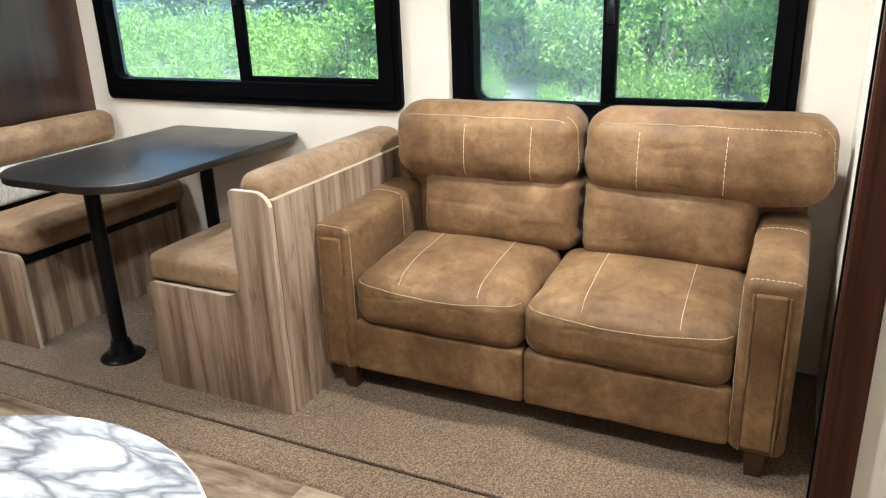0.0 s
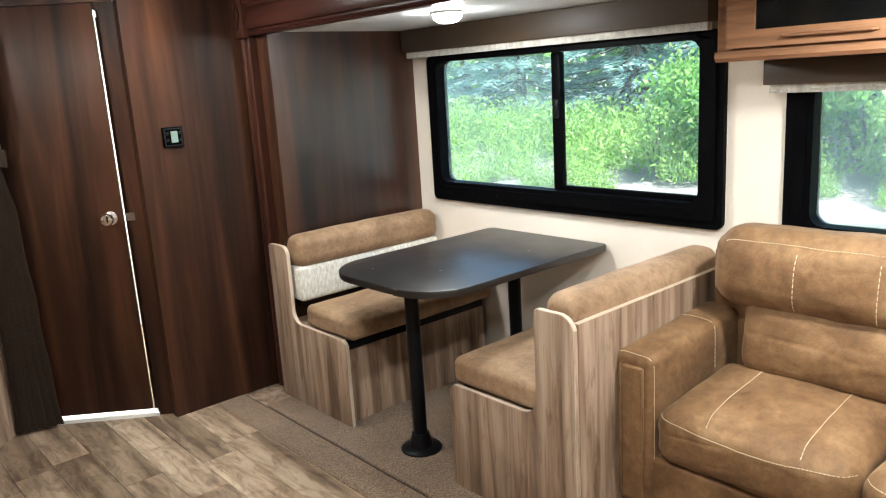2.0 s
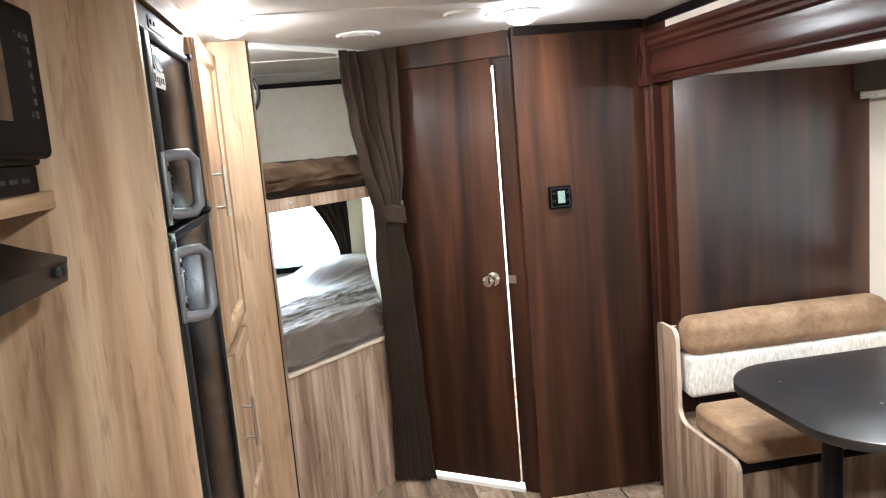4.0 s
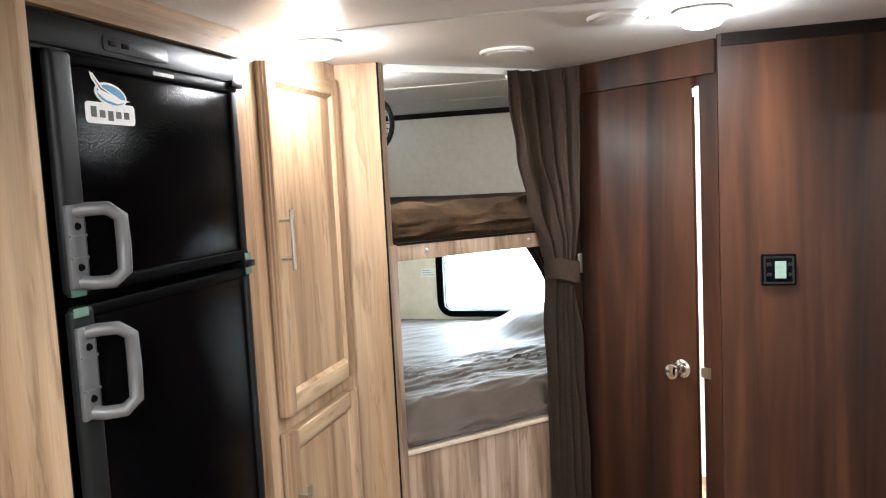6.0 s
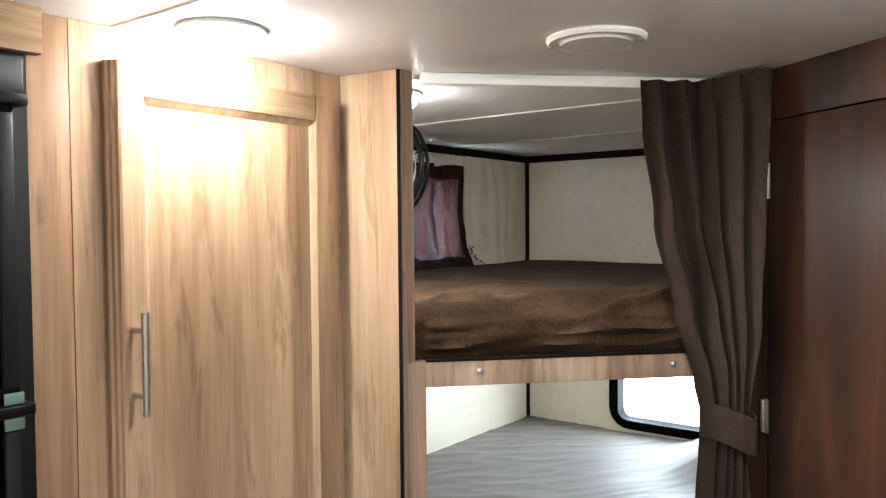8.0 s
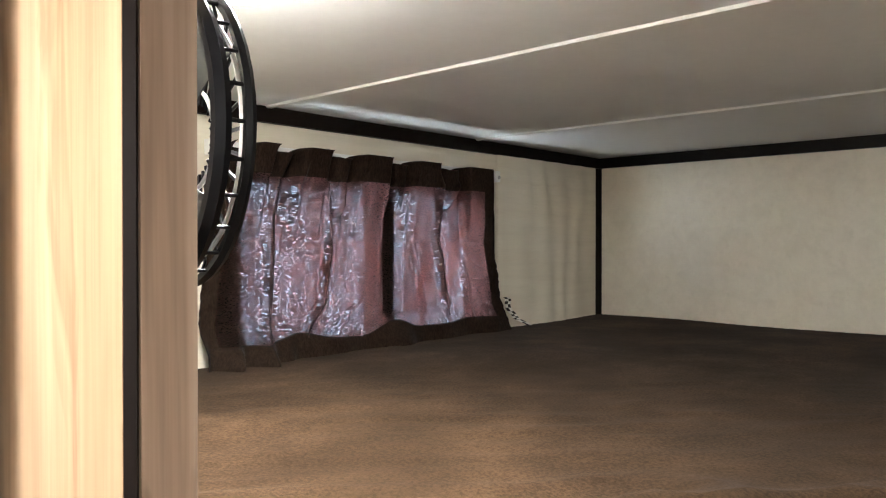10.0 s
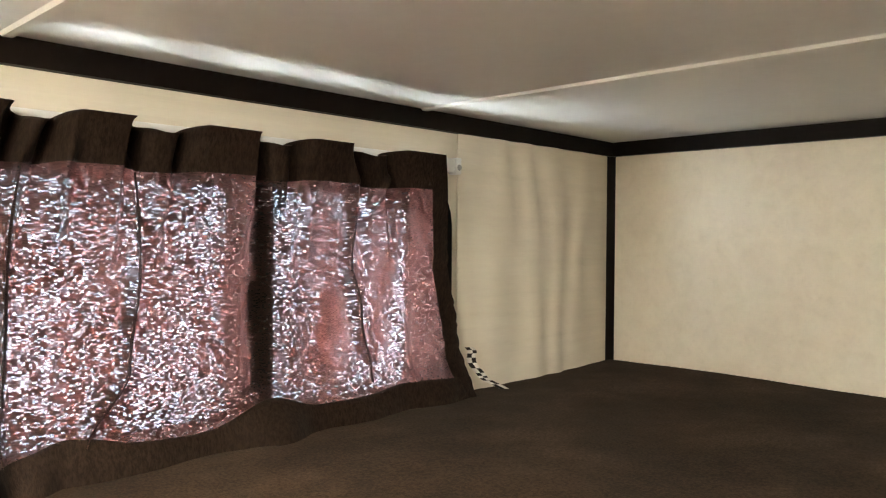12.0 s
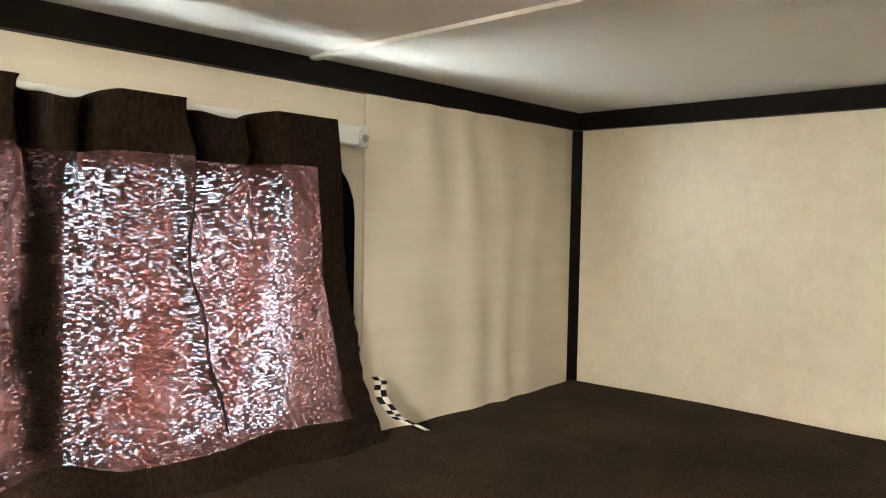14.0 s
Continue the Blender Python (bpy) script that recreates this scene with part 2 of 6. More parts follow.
def hazy_glass(name, haze):
    """Window glass with a translucent film mixed in to paint the bright haze over the view."""
    m, nt, p = shader(name)
    p.inputs["Base Color"].default_value = (0.97, 1, 0.98, 1)
    p.inputs["Roughness"].default_value, p.inputs["IOR"].default_value = 0.0, 1.1
    p.inputs["Transmission Weight"].default_value = 1.0
    film, ms = nt.nodes.new("ShaderNodeBsdfTranslucent"), nt.nodes.new("ShaderNodeMixShader")
    film.inputs["Color"].default_value = (0.86, 1.0, 0.92, 1)
    veil = ramp(nt, noise_tex(nt, coords(nt), 5, 4), [(0.3, (haze * 0.7,) * 3), (0.7, (haze * 1.2,) * 3)])
    nt.links.new(veil, ms.inputs[0])
    nt.links.new(p.outputs[0], ms.inputs[1])
    nt.links.new(film.outputs[0], ms.inputs[2])
    nt.links.new(ms.outputs[0], nt.nodes["Material Output"].inputs["Surface"])
    return m


def glow(name, colour, strength):
    m, nt, p = shader(name)
    p.inputs["Base Color"].default_value = (0.9, 0.9, 0.88, 1)
    p.inputs["Emission Color"].default_value, p.inputs["Emission Strength"].default_value = (*colour, 1), strength
    return m


def leaf_mat(name, a, b, c):
    m, nt, p = shader(name)
    geo = nt.nodes.new("ShaderNodeNewGeometry")
    col = ramp(nt, geo.outputs["Random Per Island"], [(0.0, a), (0.5, b), (1.0, c)])
    big = noise_tex(nt, coords(nt), 1.3, 3)
    col = mix(nt, 0.6, col, ramp(nt, big, [(0.35, (0.6, 0.65, 0.6)), (0.65, (1, 1, 1))]), "MULTIPLY")
    nt.links.new(col, p.inputs["Base Color"])
    p.inputs["Roughness"].default_value = 0.55
    out = nt.nodes["Material Output"]
    tr, ms = nt.nodes.new("ShaderNodeBsdfTranslucent"), nt.nodes.new("ShaderNodeMixShader")
    nt.links.new(col, tr.inputs["Color"])
    ms.inputs[0].default_value = 0.45
    nt.links.new(p.outputs[0], ms.inputs[1])
    nt.links.new(tr.outputs[0], ms.inputs[2])
    nt.links.new(ms.outputs[0], out.inputs["Surface"])
    return m


OAK = wood("light_oak_laminate", (0.245, 0.146, 0.083), (0.395, 0.26, 0.16), (0.51, 0.368, 0.243), 0.42, 9, 30, "z", 0.85)
OAK_ALONG = wood("light_oak_rail", (0.235, 0.145, 0.08), (0.385, 0.26, 0.155), (0.5, 0.365, 0.235), 0.42, 11, 40, "y", 0.85)
GREY_OAK = wood("weathered_oak_laminate", (0.185, 0.12, 0.08), (0.34, 0.235, 0.165), (0.47, 0.35, 0.26), 0.42, 17, 42, "z", 0.9)
WALNUT = wood("walnut_laminate", (0.009, 0.0041, 0.0029), (0.034, 0.0136, 0.0076), (0.076, 0.03, 0.0148), 0.46, 7, 24, "z", 0.32, 0.08)
WALNUT_GLOSS = wood("glossy_walnut_laminate", (0.009, 0.0041, 0.0029), (0.034, 0.0136, 0.0076), (0.076, 0.03, 0.0148), 0.3, 7, 24, "z", 0.32, 1.0)
MAHOGANY = wood("mahogany_trim", (0.022, 0.007, 0.005), (0.042, 0.013, 0.009), (0.065, 0.022, 0.014), 0.28, 10, 40, "y", 0.6)
MAHOGANY_UP = wood("mahogany_post", (0.022, 0.0075, 0.005), (0.042, 0.015, 0.0095), (0.065, 0.023, 0.014), 0.3, 10, 40, "z", 0.6)
CABINET_WOOD = wood("maple_brown_cabinet", (0.12, 0.052, 0.025), (0.19, 0.09, 0.046), (0.25, 0.125, 0.066), 0.4, 8, 45, "y")
PALE_EDGE = plain("cream_edge_band", (0.72, 0.66, 0.57), (0.78, 0.72, 0.63), 0.4)
EDGE_BAND = plain("pale_edge_band", (0.55, 0.44, 0.33), (0.63, 0.52, 0.4), 0.45)
PLANKS = wood("grey_brown_vinyl", (0.2, 0.14, 0.094), (0.39, 0.292, 0.208), (0.52, 0.41, 0.305), 0.45, 11, 36, "y", 0.9, 0.0, 0.9)
SUEDE = suede("tan_suede", (0.1, 0.049, 0.021), (0.21, 0.118, 0.055), (0.35, 0.218, 0.112), 0.6)
SUEDE_SEAT = suede("tan_suede_bench", (0.2, 0.12, 0.067), (0.325, 0.21, 0.125), (0.44, 0.3, 0.19))
PATTERN = cloth("pale_patterned_cloth", (0.55, 0.52, 0.46), (0.8, 0.78, 0.72), 0.85, 0, 90, 0.3)
THREAD = plain("cream_thread", (0.6, 0.48, 0.32), (0.72, 0.6, 0.42), 0.8, fine=400)
CARPET = carpet_mat("tan_carpet")
MARBLE = marble_mat("white_marble_laminate")
CREAM = plain("cream_wallboard", (0.74, 0.66, 0.57), (0.79, 0.715, 0.625), 0.75, fine=260, relief=0.15, spread=0.08)
LINEN = wood("linen_wallboard", (0.695, 0.635, 0.52), (0.725, 0.665, 0.55), (0.75, 0.692, 0.577), 0.36, 30, 120, "y", 0.1, 0.0, 0.0, 0.5)
CEILING = plain("white_ceiling_panel", (0.76, 0.77, 0.78), (0.8, 0.81, 0.81), 0.4, fine=60, relief=0.04, spread=0.03)
WHITE = plain("white_plastic", (0.78, 0.78, 0.76), (0.82, 0.82, 0.8), 0.35, spread=0.04, relief=0)
BLACK = plain("black_painted_frame", (0.0016, 0.0016, 0.002), (0.0024, 0.0024, 0.003), 0.45, relief=0.05, spec=0.03)
BLACK_METAL = plain("black_metal", (0.004, 0.004, 0.005), (0.006, 0.006, 0.007), 0.35, 0.0, relief=0.05, spec=0.15)
BLACK_GLASS = plain("black_cabinet_glass", (0.004, 0.004, 0.004), (0.006, 0.006, 0.006), 0.08, relief=0)
FRIDGE_SKIN = plain("black_fridge_panel", (0.001, 0.001, 0.0013), (0.0015, 0.0015, 0.002), 0.14, big=4, fine=210, relief=0.6, spec=0.06)
FRIDGE_GREY = plain("dark_grey_plastic", (0.007, 0.0075, 0.008), (0.011, 0.012, 0.0125), 0.42, fine=300, relief=0.08, spec=0.2)
HANDLE_GREY = plain("grey_plastic_handle", (0.12, 0.12, 0.125), (0.16, 0.16, 0.165), 0.42, 0.2, fine=300, relief=0.1)
NICKEL = plain("brushed_nickel", (0.5, 0.48, 0.44), (0.6, 0.57, 0.52), 0.3, 1.0, fine=300, relief=0.05)
CHROME = plain("polished_chrome", (0.75, 0.74, 0.72), (0.82, 0.81, 0.8), 0.08, 1.0, relief=0)
TABLE_TOP = plain("dark_espresso_laminate", (0.006, 0.005, 0.005), (0.011, 0.0092, 0.009), 0.36, big=6, fine=240, relief=0.06, spread=0.2, spec=0.9)
VALANCE = plain("brown_vinyl_valance", (0.042, 0.026, 0.015), (0.058, 0.036, 0.021), 0.5, fine=400, relief=0.1)
BLIND = cloth("pleated_shade_edge", (0.45, 0.42, 0.38), (0.68, 0.65, 0.6), 0.8, 0, 60, 0.3)
SHEET = cloth("brown_velour_sheet", (0.025, 0.014, 0.0075), (0.052, 0.031, 0.0175), 0.9, 0, 300, 0.2, 0.02, 0.02, 0.75)
SATIN = cloth("brown_satin_sheet", (0.046, 0.0295, 0.02), (0.08, 0.0545, 0.039), 0.55, 0, 420, 0.08, 0.35, 0.35)
CURTAIN = cloth("brown_curtain_cloth", (0.0125, 0.0077, 0.0053), (0.024, 0.0152, 0.0102), 0.85, 0, 500, 0.2, 0.03, 0.03)
HEADING = cloth("brown_curtain_heading", (0.011, 0.0065, 0.0045), (0.026, 0.016, 0.011), 0.8, 0, 300, 0.5, 0.02, 0.05)
BUNK_CLOTH = cloth("brown_drape_cloth", (0.021, 0.013, 0.009), (0.044, 0.029, 0.0205), 0.8, 0, 420, 0.35, 0.03, 0.08)
BLACKOUT = cloth("brown_window_curtain", (0.012, 0.007, 0.005), (0.028, 0.0175, 0.012), 0.85, 0.45, 300, 0.4, 0.05, 0.05)
DARK_TRIM = plain("dark_brown_trim", (0.005, 0.0033, 0.0028), (0.009, 0.0055, 0.0042), 0.45, spec=0.1)
DARK_WOOD = plain("dark_wood_foot", (0.05, 0.022, 0.013), (0.075, 0.034, 0.02), 0.35)
GLASS = glass_mat("window_glass")
# panes with glare haze put into the material, stronger on the screened one
SCREENED = hazy_glass("screened_window_glass", 0.14)
HAZY = hazy_glass("hazy_window_glass", 0.06)
LENS = glow("lamp_lens", (1.0, 0.95, 0.86), 64.0)
LENS_SOFT = glow("soft_lamp_lens", (1.0, 0.95, 0.86), 30.0)
SCREEN = plain("lcd_screen", (0.2, 0.29, 0.25), (0.25, 0.34, 0.29), 0.3, relief=0)
STICKER = plain("white_sticker", (0.8, 0.8, 0.8), (0.84, 0.84, 0.84), 0.4, relief=0)
STICKER_BLUE = plain("blue_sticker_ink", (0.05, 0.25, 0.5), (0.08, 0.3, 0.55), 0.4, relief=0)
INK = plain("dark_ink", (0.02, 0.022, 0.025), (0.03, 0.032, 0.035), 0.5, relief=0)
LETTER_GREY = plain("grey_lettering", (0.4, 0.4, 0.4), (0.5, 0.5, 0.5), 0.4, relief=0)
STAPLE = plain("galvanised_steel", (0.4, 0.4, 0.4), (0.5, 0.5, 0.5), 0.4, 0.9)
GRAVEL = plain("pale_gravel", (0.24, 0.225, 0.2), (0.38, 0.36, 0.325), 0.9, big=0.9, fine=24, relief=0.8, spread=0.5)
LEAF = leaf_mat("broad_leaves", (0.1, 0.25, 0.04), (0.2, 0.42, 0.07), (0.38, 0.56, 0.15))
WEED = leaf_mat("weed_leaves", (0.17, 0.33, 0.06), (0.3, 0.5, 0.1), (0.45, 0.6, 0.2))
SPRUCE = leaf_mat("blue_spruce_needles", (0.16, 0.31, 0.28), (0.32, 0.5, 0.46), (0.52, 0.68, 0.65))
BARK = plain("grey_bark", (0.1, 0.075, 0.055), (0.17, 0.135, 0.1), 0.9, fine=40, relief=0.6)
DEADWOOD = plain("bleached_twig", (0.42, 0.38, 0.33), (0.55, 0.5, 0.44), 0.8, fine=60, relief=0.3)


# ---- mesh helpers ----
def box(bm, x0, x1, y0, y1, z0, z1, bev=0.0, seg=2):
    vs = [bm.verts.new((x, y, z)) for z in (z0, z1) for y in (y0, y1) for x in (x0, x1)]
    fs = [bm.faces.new([vs[i] for i in f]) for f in ((0, 2, 3, 1), (4, 5, 7, 6), (0, 1, 5, 4), (1, 3, 7, 5), (3, 2, 6, 7), (2, 0, 4, 6))]
    if bev:
        es = list({e for f in fs for e in f.edges})
        bmesh.ops.bevel(bm, geom=es, offset=bev, segments=seg, affect="EDGES", profile=0.5)
    return bm


def slab(bm, p, q, z0, z1, thick, bev=0.0):
    """An upright board from p to q in plan, its face on the line, its thickness to the left of the way."""
    (x0, y0), (x1, y1) = p, q
    d = Vector((x1 - x0, y1 - y0)).normalized()
    n = Vector((-d.y, d.x)) * thick
    return prism(bm, [(x0, y0), (x1, y1), (x1 + n.x, y1 + n.y), (x0 + n.x, y0 + n.y)], "z", z0, z1, bev)


def prism(bm, pts, axis, a, b, bev=0.0, seg=2):
    """A polygon (in the two other axes, in order) drawn out along an axis."""
    put = {"x": lambda p, h: (h, p[0], p[1]), "y": lambda p, h: (p[0], h, p[1]), "z": lambda p, h: (p[0], p[1], h)}[axis]
    lo, hi = [bm.verts.new(put(p, a)) for p in pts], [bm.verts.new(put(p, b)) for p in pts]
    fs = [bm.faces.new(lo[::-1]), bm.faces.new(hi)]
    n = len(pts)
    fs += [bm.faces.new((lo[i], lo[(i + 1) % n], hi[(i + 1) % n], hi[i])) for i in range(n)]
    bmesh.ops.recalc_face_normals(bm, faces=fs)
    if bev:
        es = list({e for f in fs[:2] for e in f.edges})
        bmesh.ops.bevel(bm, geom=es, offset=bev, segments=seg, affect="EDGES", profile=0.5)
    return bm


def rod(bm, p, q, r0, r1=None, seg=12):
    return tube(bm, [p, q], [r0, r0 if r1 is None else r1], seg)


def tube(bm, pts, r, seg=8):
    """A round bar along points; r: one radius or one for each point."""
    pts = [Vector(p) for p in pts]
    rs = r if isinstance(r, list) else [r] * len(pts)
    rings, side = [], None
    for i, p in enumerate(pts):
        t = (pts[min(i + 1, len(pts) - 1)] - pts[max(i - 1, 0)]).normalized()
        if side is None:
            side = t.orthogonal().normalized()
        side = (side - t * side.dot(t)).normalized()
        up = t.cross(side)
        rings.append([bm.verts.new(p + (side * math.cos(a) + up * math.sin(a)) * rs[i]) for a in (2 * math.pi * k / seg for k in range(seg))])
    for a, b in zip(rings, rings[1:]):
        for k in range(seg):
            bm.faces.new((a[k], a[(k + 1) % seg], b[(k + 1) % seg], b[k]))
    bm.faces.new(rings[0][::-1])
    bm.faces.new(rings[-1])
    return bm


def lathe(bm, profile, m=None, seg=32):
    """A profile of (radius, height) turned round z, then moved by m."""
    m = m or Matrix()
    rings = []
    for r, z in profile:
        if r < 1e-5:
            rings.append([bm.verts.new(m @ Vector((0, 0, z)))])
        else:
            rings.append([bm.verts.new(m @ Vector((r * math.cos(a), r * math.sin(a), z))) for a in (2 * math.pi * k / seg for k in range(seg))])
    for a, b in zip(rings, rings[1:]):
        for k in range(seg):
            j = (k + 1) % seg
            if len(a) == 1 and len(b) > 1:
                bm.faces.new((a[0], b[j], b[k]))
            elif len(b) == 1 and len(a) > 1:
                bm.faces.new((a[k], a[j], b[0]))
            elif len(a) > 1:
                bm.faces.new((a[k], a[j], b[j], b[k]))
    bmesh.ops.recalc_face_normals(bm, faces=bm.faces)
    return bm


def pillow(bm, x0, x1, y0, y1, z0, z1, r=0.04, puff=(0.0, 0.0, 0.0), n=14, wrinkle=0.003, seed=0.0, warp=None):
    """A stuffed cushion: a box with rounded edges, swollen faces and slight wrinkles."""
    c, h = Vector(((x0 + x1) / 2, (y0 + y1) / 2, (z0 + z1) / 2)), Vector(((x1 - x0) / 2, (y1 - y0) / 2, (z1 - z0) / 2))
    cache = {}

    def vert(u):
        key = tuple(round(k, 5) for k in u)
        if key not in cache:
            p = Vector([u[k] * h[k] for k in range(3)])
            core = Vector([max(-h[k] + r, min(h[k] - r, p[k])) for k in range(3)])
            off = p - core
            if off.length > 1e-6:
                p = core + off.normalized() * min(r, off.length) if sum(abs(o) > 1e-6 for o in off) > 1 else p
            for k in range(3):
                o1, o2 = [u[j] for j in range(3) if j != k]
                p[k] += puff[k] * u[k] * max(0, 1 - o1 ** 2) * max(0, 1 - o2 ** 2)
            w = p + c
            g = noise.noise(w * 9 + Vector((seed, 0, 0))) + 0.6 * noise.noise(w * 23 + Vector((0, seed, 0)))
            fold = (1 - abs(noise.noise(Vector((w.x * 5 + seed, w.y * 5 + 2 * w.z, w.z * 13))))) ** 9
            pull = (1 - abs(noise.noise(Vector((w.y * 16, w.z * 4 + w.x * 3, seed))))) ** 10
            w += p.normalized() * (g - 0.6 * fold - 0.45 * pull) * wrinkle
            if warp:
                w = warp(w)
            cache[key] = bm.verts.new(w)
        return cache[key]

    # finer steps near the edges, so that the rounding is smooth
    def steps(half):
        e = r / half
        ed = [-1 + e * k / 4 for k in range(4)]
        inner = [(-1 + e) + (2 - 2 * e) * k / n for k in range(n + 1)]
        return ed + inner + [-v for v in reversed(ed)]

    s = [steps(h[k]) for k in range(3)]
    for k in range(3):
        i, j = [a for a in range(3) if a != k]
        for sign in (-1, 1):
            for a in range(len(s[i]) - 1):
                for b in range(len(s[j]) - 1):
                    quad = []
                    for aa, bb in ((a, b), (a + 1, b), (a + 1, b + 1), (a, b + 1)):
                        u = [0, 0, 0]
                        u[k], u[i], u[j] = sign, s[i][aa], s[j][bb]
                        quad.append(vert(u))
                    if len(set(quad)) == 4:
                        bm.faces.new(quad)
    bmesh.ops.recalc_face_normals(bm, faces=bm.faces)
    return bm


def sheet(bm, at, nu, nv, thick=Vector((0.004, 0, 0))):
    """A cloth with thickness: at(u, v) gives its front; thick leads to its back."""
    t = Vector(thick)
    f = [[bm.verts.new(at(i / nu, j / nv)) for j in range(nv + 1)] for i in range(nu + 1)]
    b = [[bm.verts.new(v.co + t) for v in row] for row in f]
    for i in range(nu):
        for j in range(nv):
            bm.faces.new((f[i][j], f[i + 1][j], f[i + 1][j + 1], f[i][j + 1]))
            bm.faces.new((b[i][j], b[i][j + 1], b[i + 1][j + 1], b[i + 1][j]))
    for i in range(nu):
        for j in (0, nv):
            bm.faces.new((f[i][j], f[i + 1][j], b[i + 1][j], b[i][j]))
    for j in range(nv):
        for i in (0, nu):
            bm.faces.new((f[i][j], b[i][j], b[i][j + 1], f[i][j + 1]))
    bmesh.ops.recalc_face_normals(bm, faces=bm.faces)
    return bm


def round_rect(x0, x1, z0, z1, r, n=5):
    out = []
    for cx, cz, a0 in ((x1 - r, z1 - r, 0), (x0 + r, z1 - r, 90), (x0 + r, z0 + r, 180), (x1 - r, z0 + r, 270)):
        out += [(cx + r * math.cos(radians(a0 + 90 * k / n)), cz + r * math.sin(radians(a0 + 90 * k / n))) for k in range(n + 1)]
    return out


def ring_plate(bm, outer, inner, axis, a, b):
    """A flat frame between two outlines of as many points."""
    put = {"x": lambda p, h: (h, p[0], p[1]), "y": lambda p, h: (p[0], h, p[1]), "z": lambda p, h: (p[0], p[1], h)}[axis]
    rows = [[bm.verts.new(put(p, h)) for p in line] for line, h in ((outer, a), (inner, a), (inner, b), (outer, b))]
    n = len(outer)
    for r0, r1 in ((0, 1), (1, 2), (2, 3), (3, 0)):
        for i in range(n):
            bm.faces.new((rows[r0][i], rows[r0][(i + 1) % n], rows[r1][(i + 1) % n], rows[r1][i]))
    bmesh.ops.recalc_face_normals(bm, faces=bm.faces)
    return bm


def thing(name, base, label, category, group="", kind=""):
    e = new(name)
    e.location = base
    e.empty_display_size = 0.1
    return tagged(e, label, category, group, kind)


def origin(ob):
    p = Vector((0, 0, 0))
    while ob:
        p += ob.location
        ob = ob.parent
    return p


def mesh_of(name, bm, material, smooth=38.0):
    me = bpy.data.meshes.new(name)
    bm.to_mesh(me)
    bm.free()
    me.materials.append(material)
    if smooth:
        me.polygons.foreach_set("use_smooth", [True] * len(me.polygons))
        me.set_sharp_from_angle(angle=radians(smooth))
    return me


def part(name, bm, material, parent, label="", smooth=38.0):
    """One mesh under a thing or a part; its points are given in the world."""
    bmesh.ops.translate(bm, verts=bm.verts, vec=-origin(parent))
    ob = new(name, mesh_of(name, bm, material, smooth))
    ob.parent = parent
    return tagged(ob, label)


def solid(name, bm, material, base, label, category, group="", kind="", smooth=38.0):
    """A thing of one mesh."""
    bmesh.ops.translate(bm, verts=bm.verts, vec=-Vector(base))
    ob = new(name, mesh_of(name, bm, material, smooth))
    ob.location = base
    return tagged(ob, label, category, group, kind)


def B():
    return bmesh.new()


def cells(bm, axis, a, b, u0, u1, w0, w1, holes):
    """A wall between a and b along axis, over u and z, with openings (u0, u1, z0, z1), as one closed shell."""
    us = sorted({u0, u1, *[k for h in holes for k in h[:2]]})
    ws = sorted({w0, w1, *[k for h in holes for k in h[2:]]})
    made = {}

    def vert(i, j, d):
        if (i, j, d) not in made:
            made[i, j, d] = bm.verts.new((d, us[i], ws[j]) if axis == "x" else (us[i], d, ws[j]))
        return made[i, j, d]

    def full(i, j):
        if not (0 <= i < len(us) - 1 and 0 <= j < len(ws) - 1):
            return False
        mu, mw = (us[i] + us[i + 1]) / 2, (ws[j] + ws[j + 1]) / 2
        return not any(h[0] < mu < h[1] and h[2] < mw < h[3] for h in holes)

    for i in range(len(us) - 1):
        for j in range(len(ws) - 1):
            if not full(i, j):
                continue
            ring = ((i, j), (i + 1, j), (i + 1, j + 1), (i, j + 1))
            for d in (a, b):
                bm.faces.new([vert(*p, d) for p in ring])
            for (p, q), near in zip(((ring[0], ring[1]), (ring[1], ring[2]), (ring[2], ring[3]), (ring[3], ring[0])), ((i, j - 1), (i + 1, j), (i, j + 1), (i - 1, j))):
                if not full(*near):
                    bm.faces.new((vert(*p, a), vert(*q, a), vert(*q, b), vert(*p, b)))
    bmesh.ops.recalc_face_normals(bm, faces=bm.faces)
    return bm



# ---- structure ----
XL, XR, YR, YF, CEIL = -0.457, 1.9, 5.223, -2.2, 2.0
XS, YS0, YS1, CS = 2.74, -0.03, 3.34, 1.745
BUNK_A, BUNK_B = (0.306, 3.528), (0.73, 3.964)
DOOR_L, DOOR_R = (0.872, 3.957), (1.272, 3.657)


def structure(name, bm, material, label, smooth=0.0):
    return solid(name, bm, material, (0, 0, 0), label, name.split("_")[0], kind="structure", smooth=smooth)


structure("wall_left", cells(B(), "x", XL - 0.05, XL, YF, YR + 0.05, 0, CEIL, [(4.0, 4.68, 1.53, 1.87)]), LINEN, "cream linen-look wallboard with a curtained bunk window")
structure("wall_rear", cells(B(), "y", YR, YR + 0.05, XL, XR + 0.05, 0, CEIL, [(-0.035, 0.62, 0.87, 1.3)]), LINEN, "cream wallboard behind the bunk beds with a window")
structure("wall_front", box(B(), XL - 0.05, XR + 0.05, YF - 0.05, YF, 0, CEIL), CREAM, "plain cream front wall of the cabin")
structure("wall_right_front", box(B(), XR, XR + 0.05, YF, YS0 - 0.05, 0, CEIL), CREAM, "cream wallboard beside the slide-out opening")
structure("wall_right_rear", box(B(), XR, XR + 0.05, 3.392, YR, 0, CEIL), WALNUT, "dark wall behind the bathroom")
structure("wall_over_slide", box(B(), XR, XR + 0.05, YS0 - 0.05, 3.392, 1.78, CEIL), CREAM, "cream strip of wall over the slide-out opening")
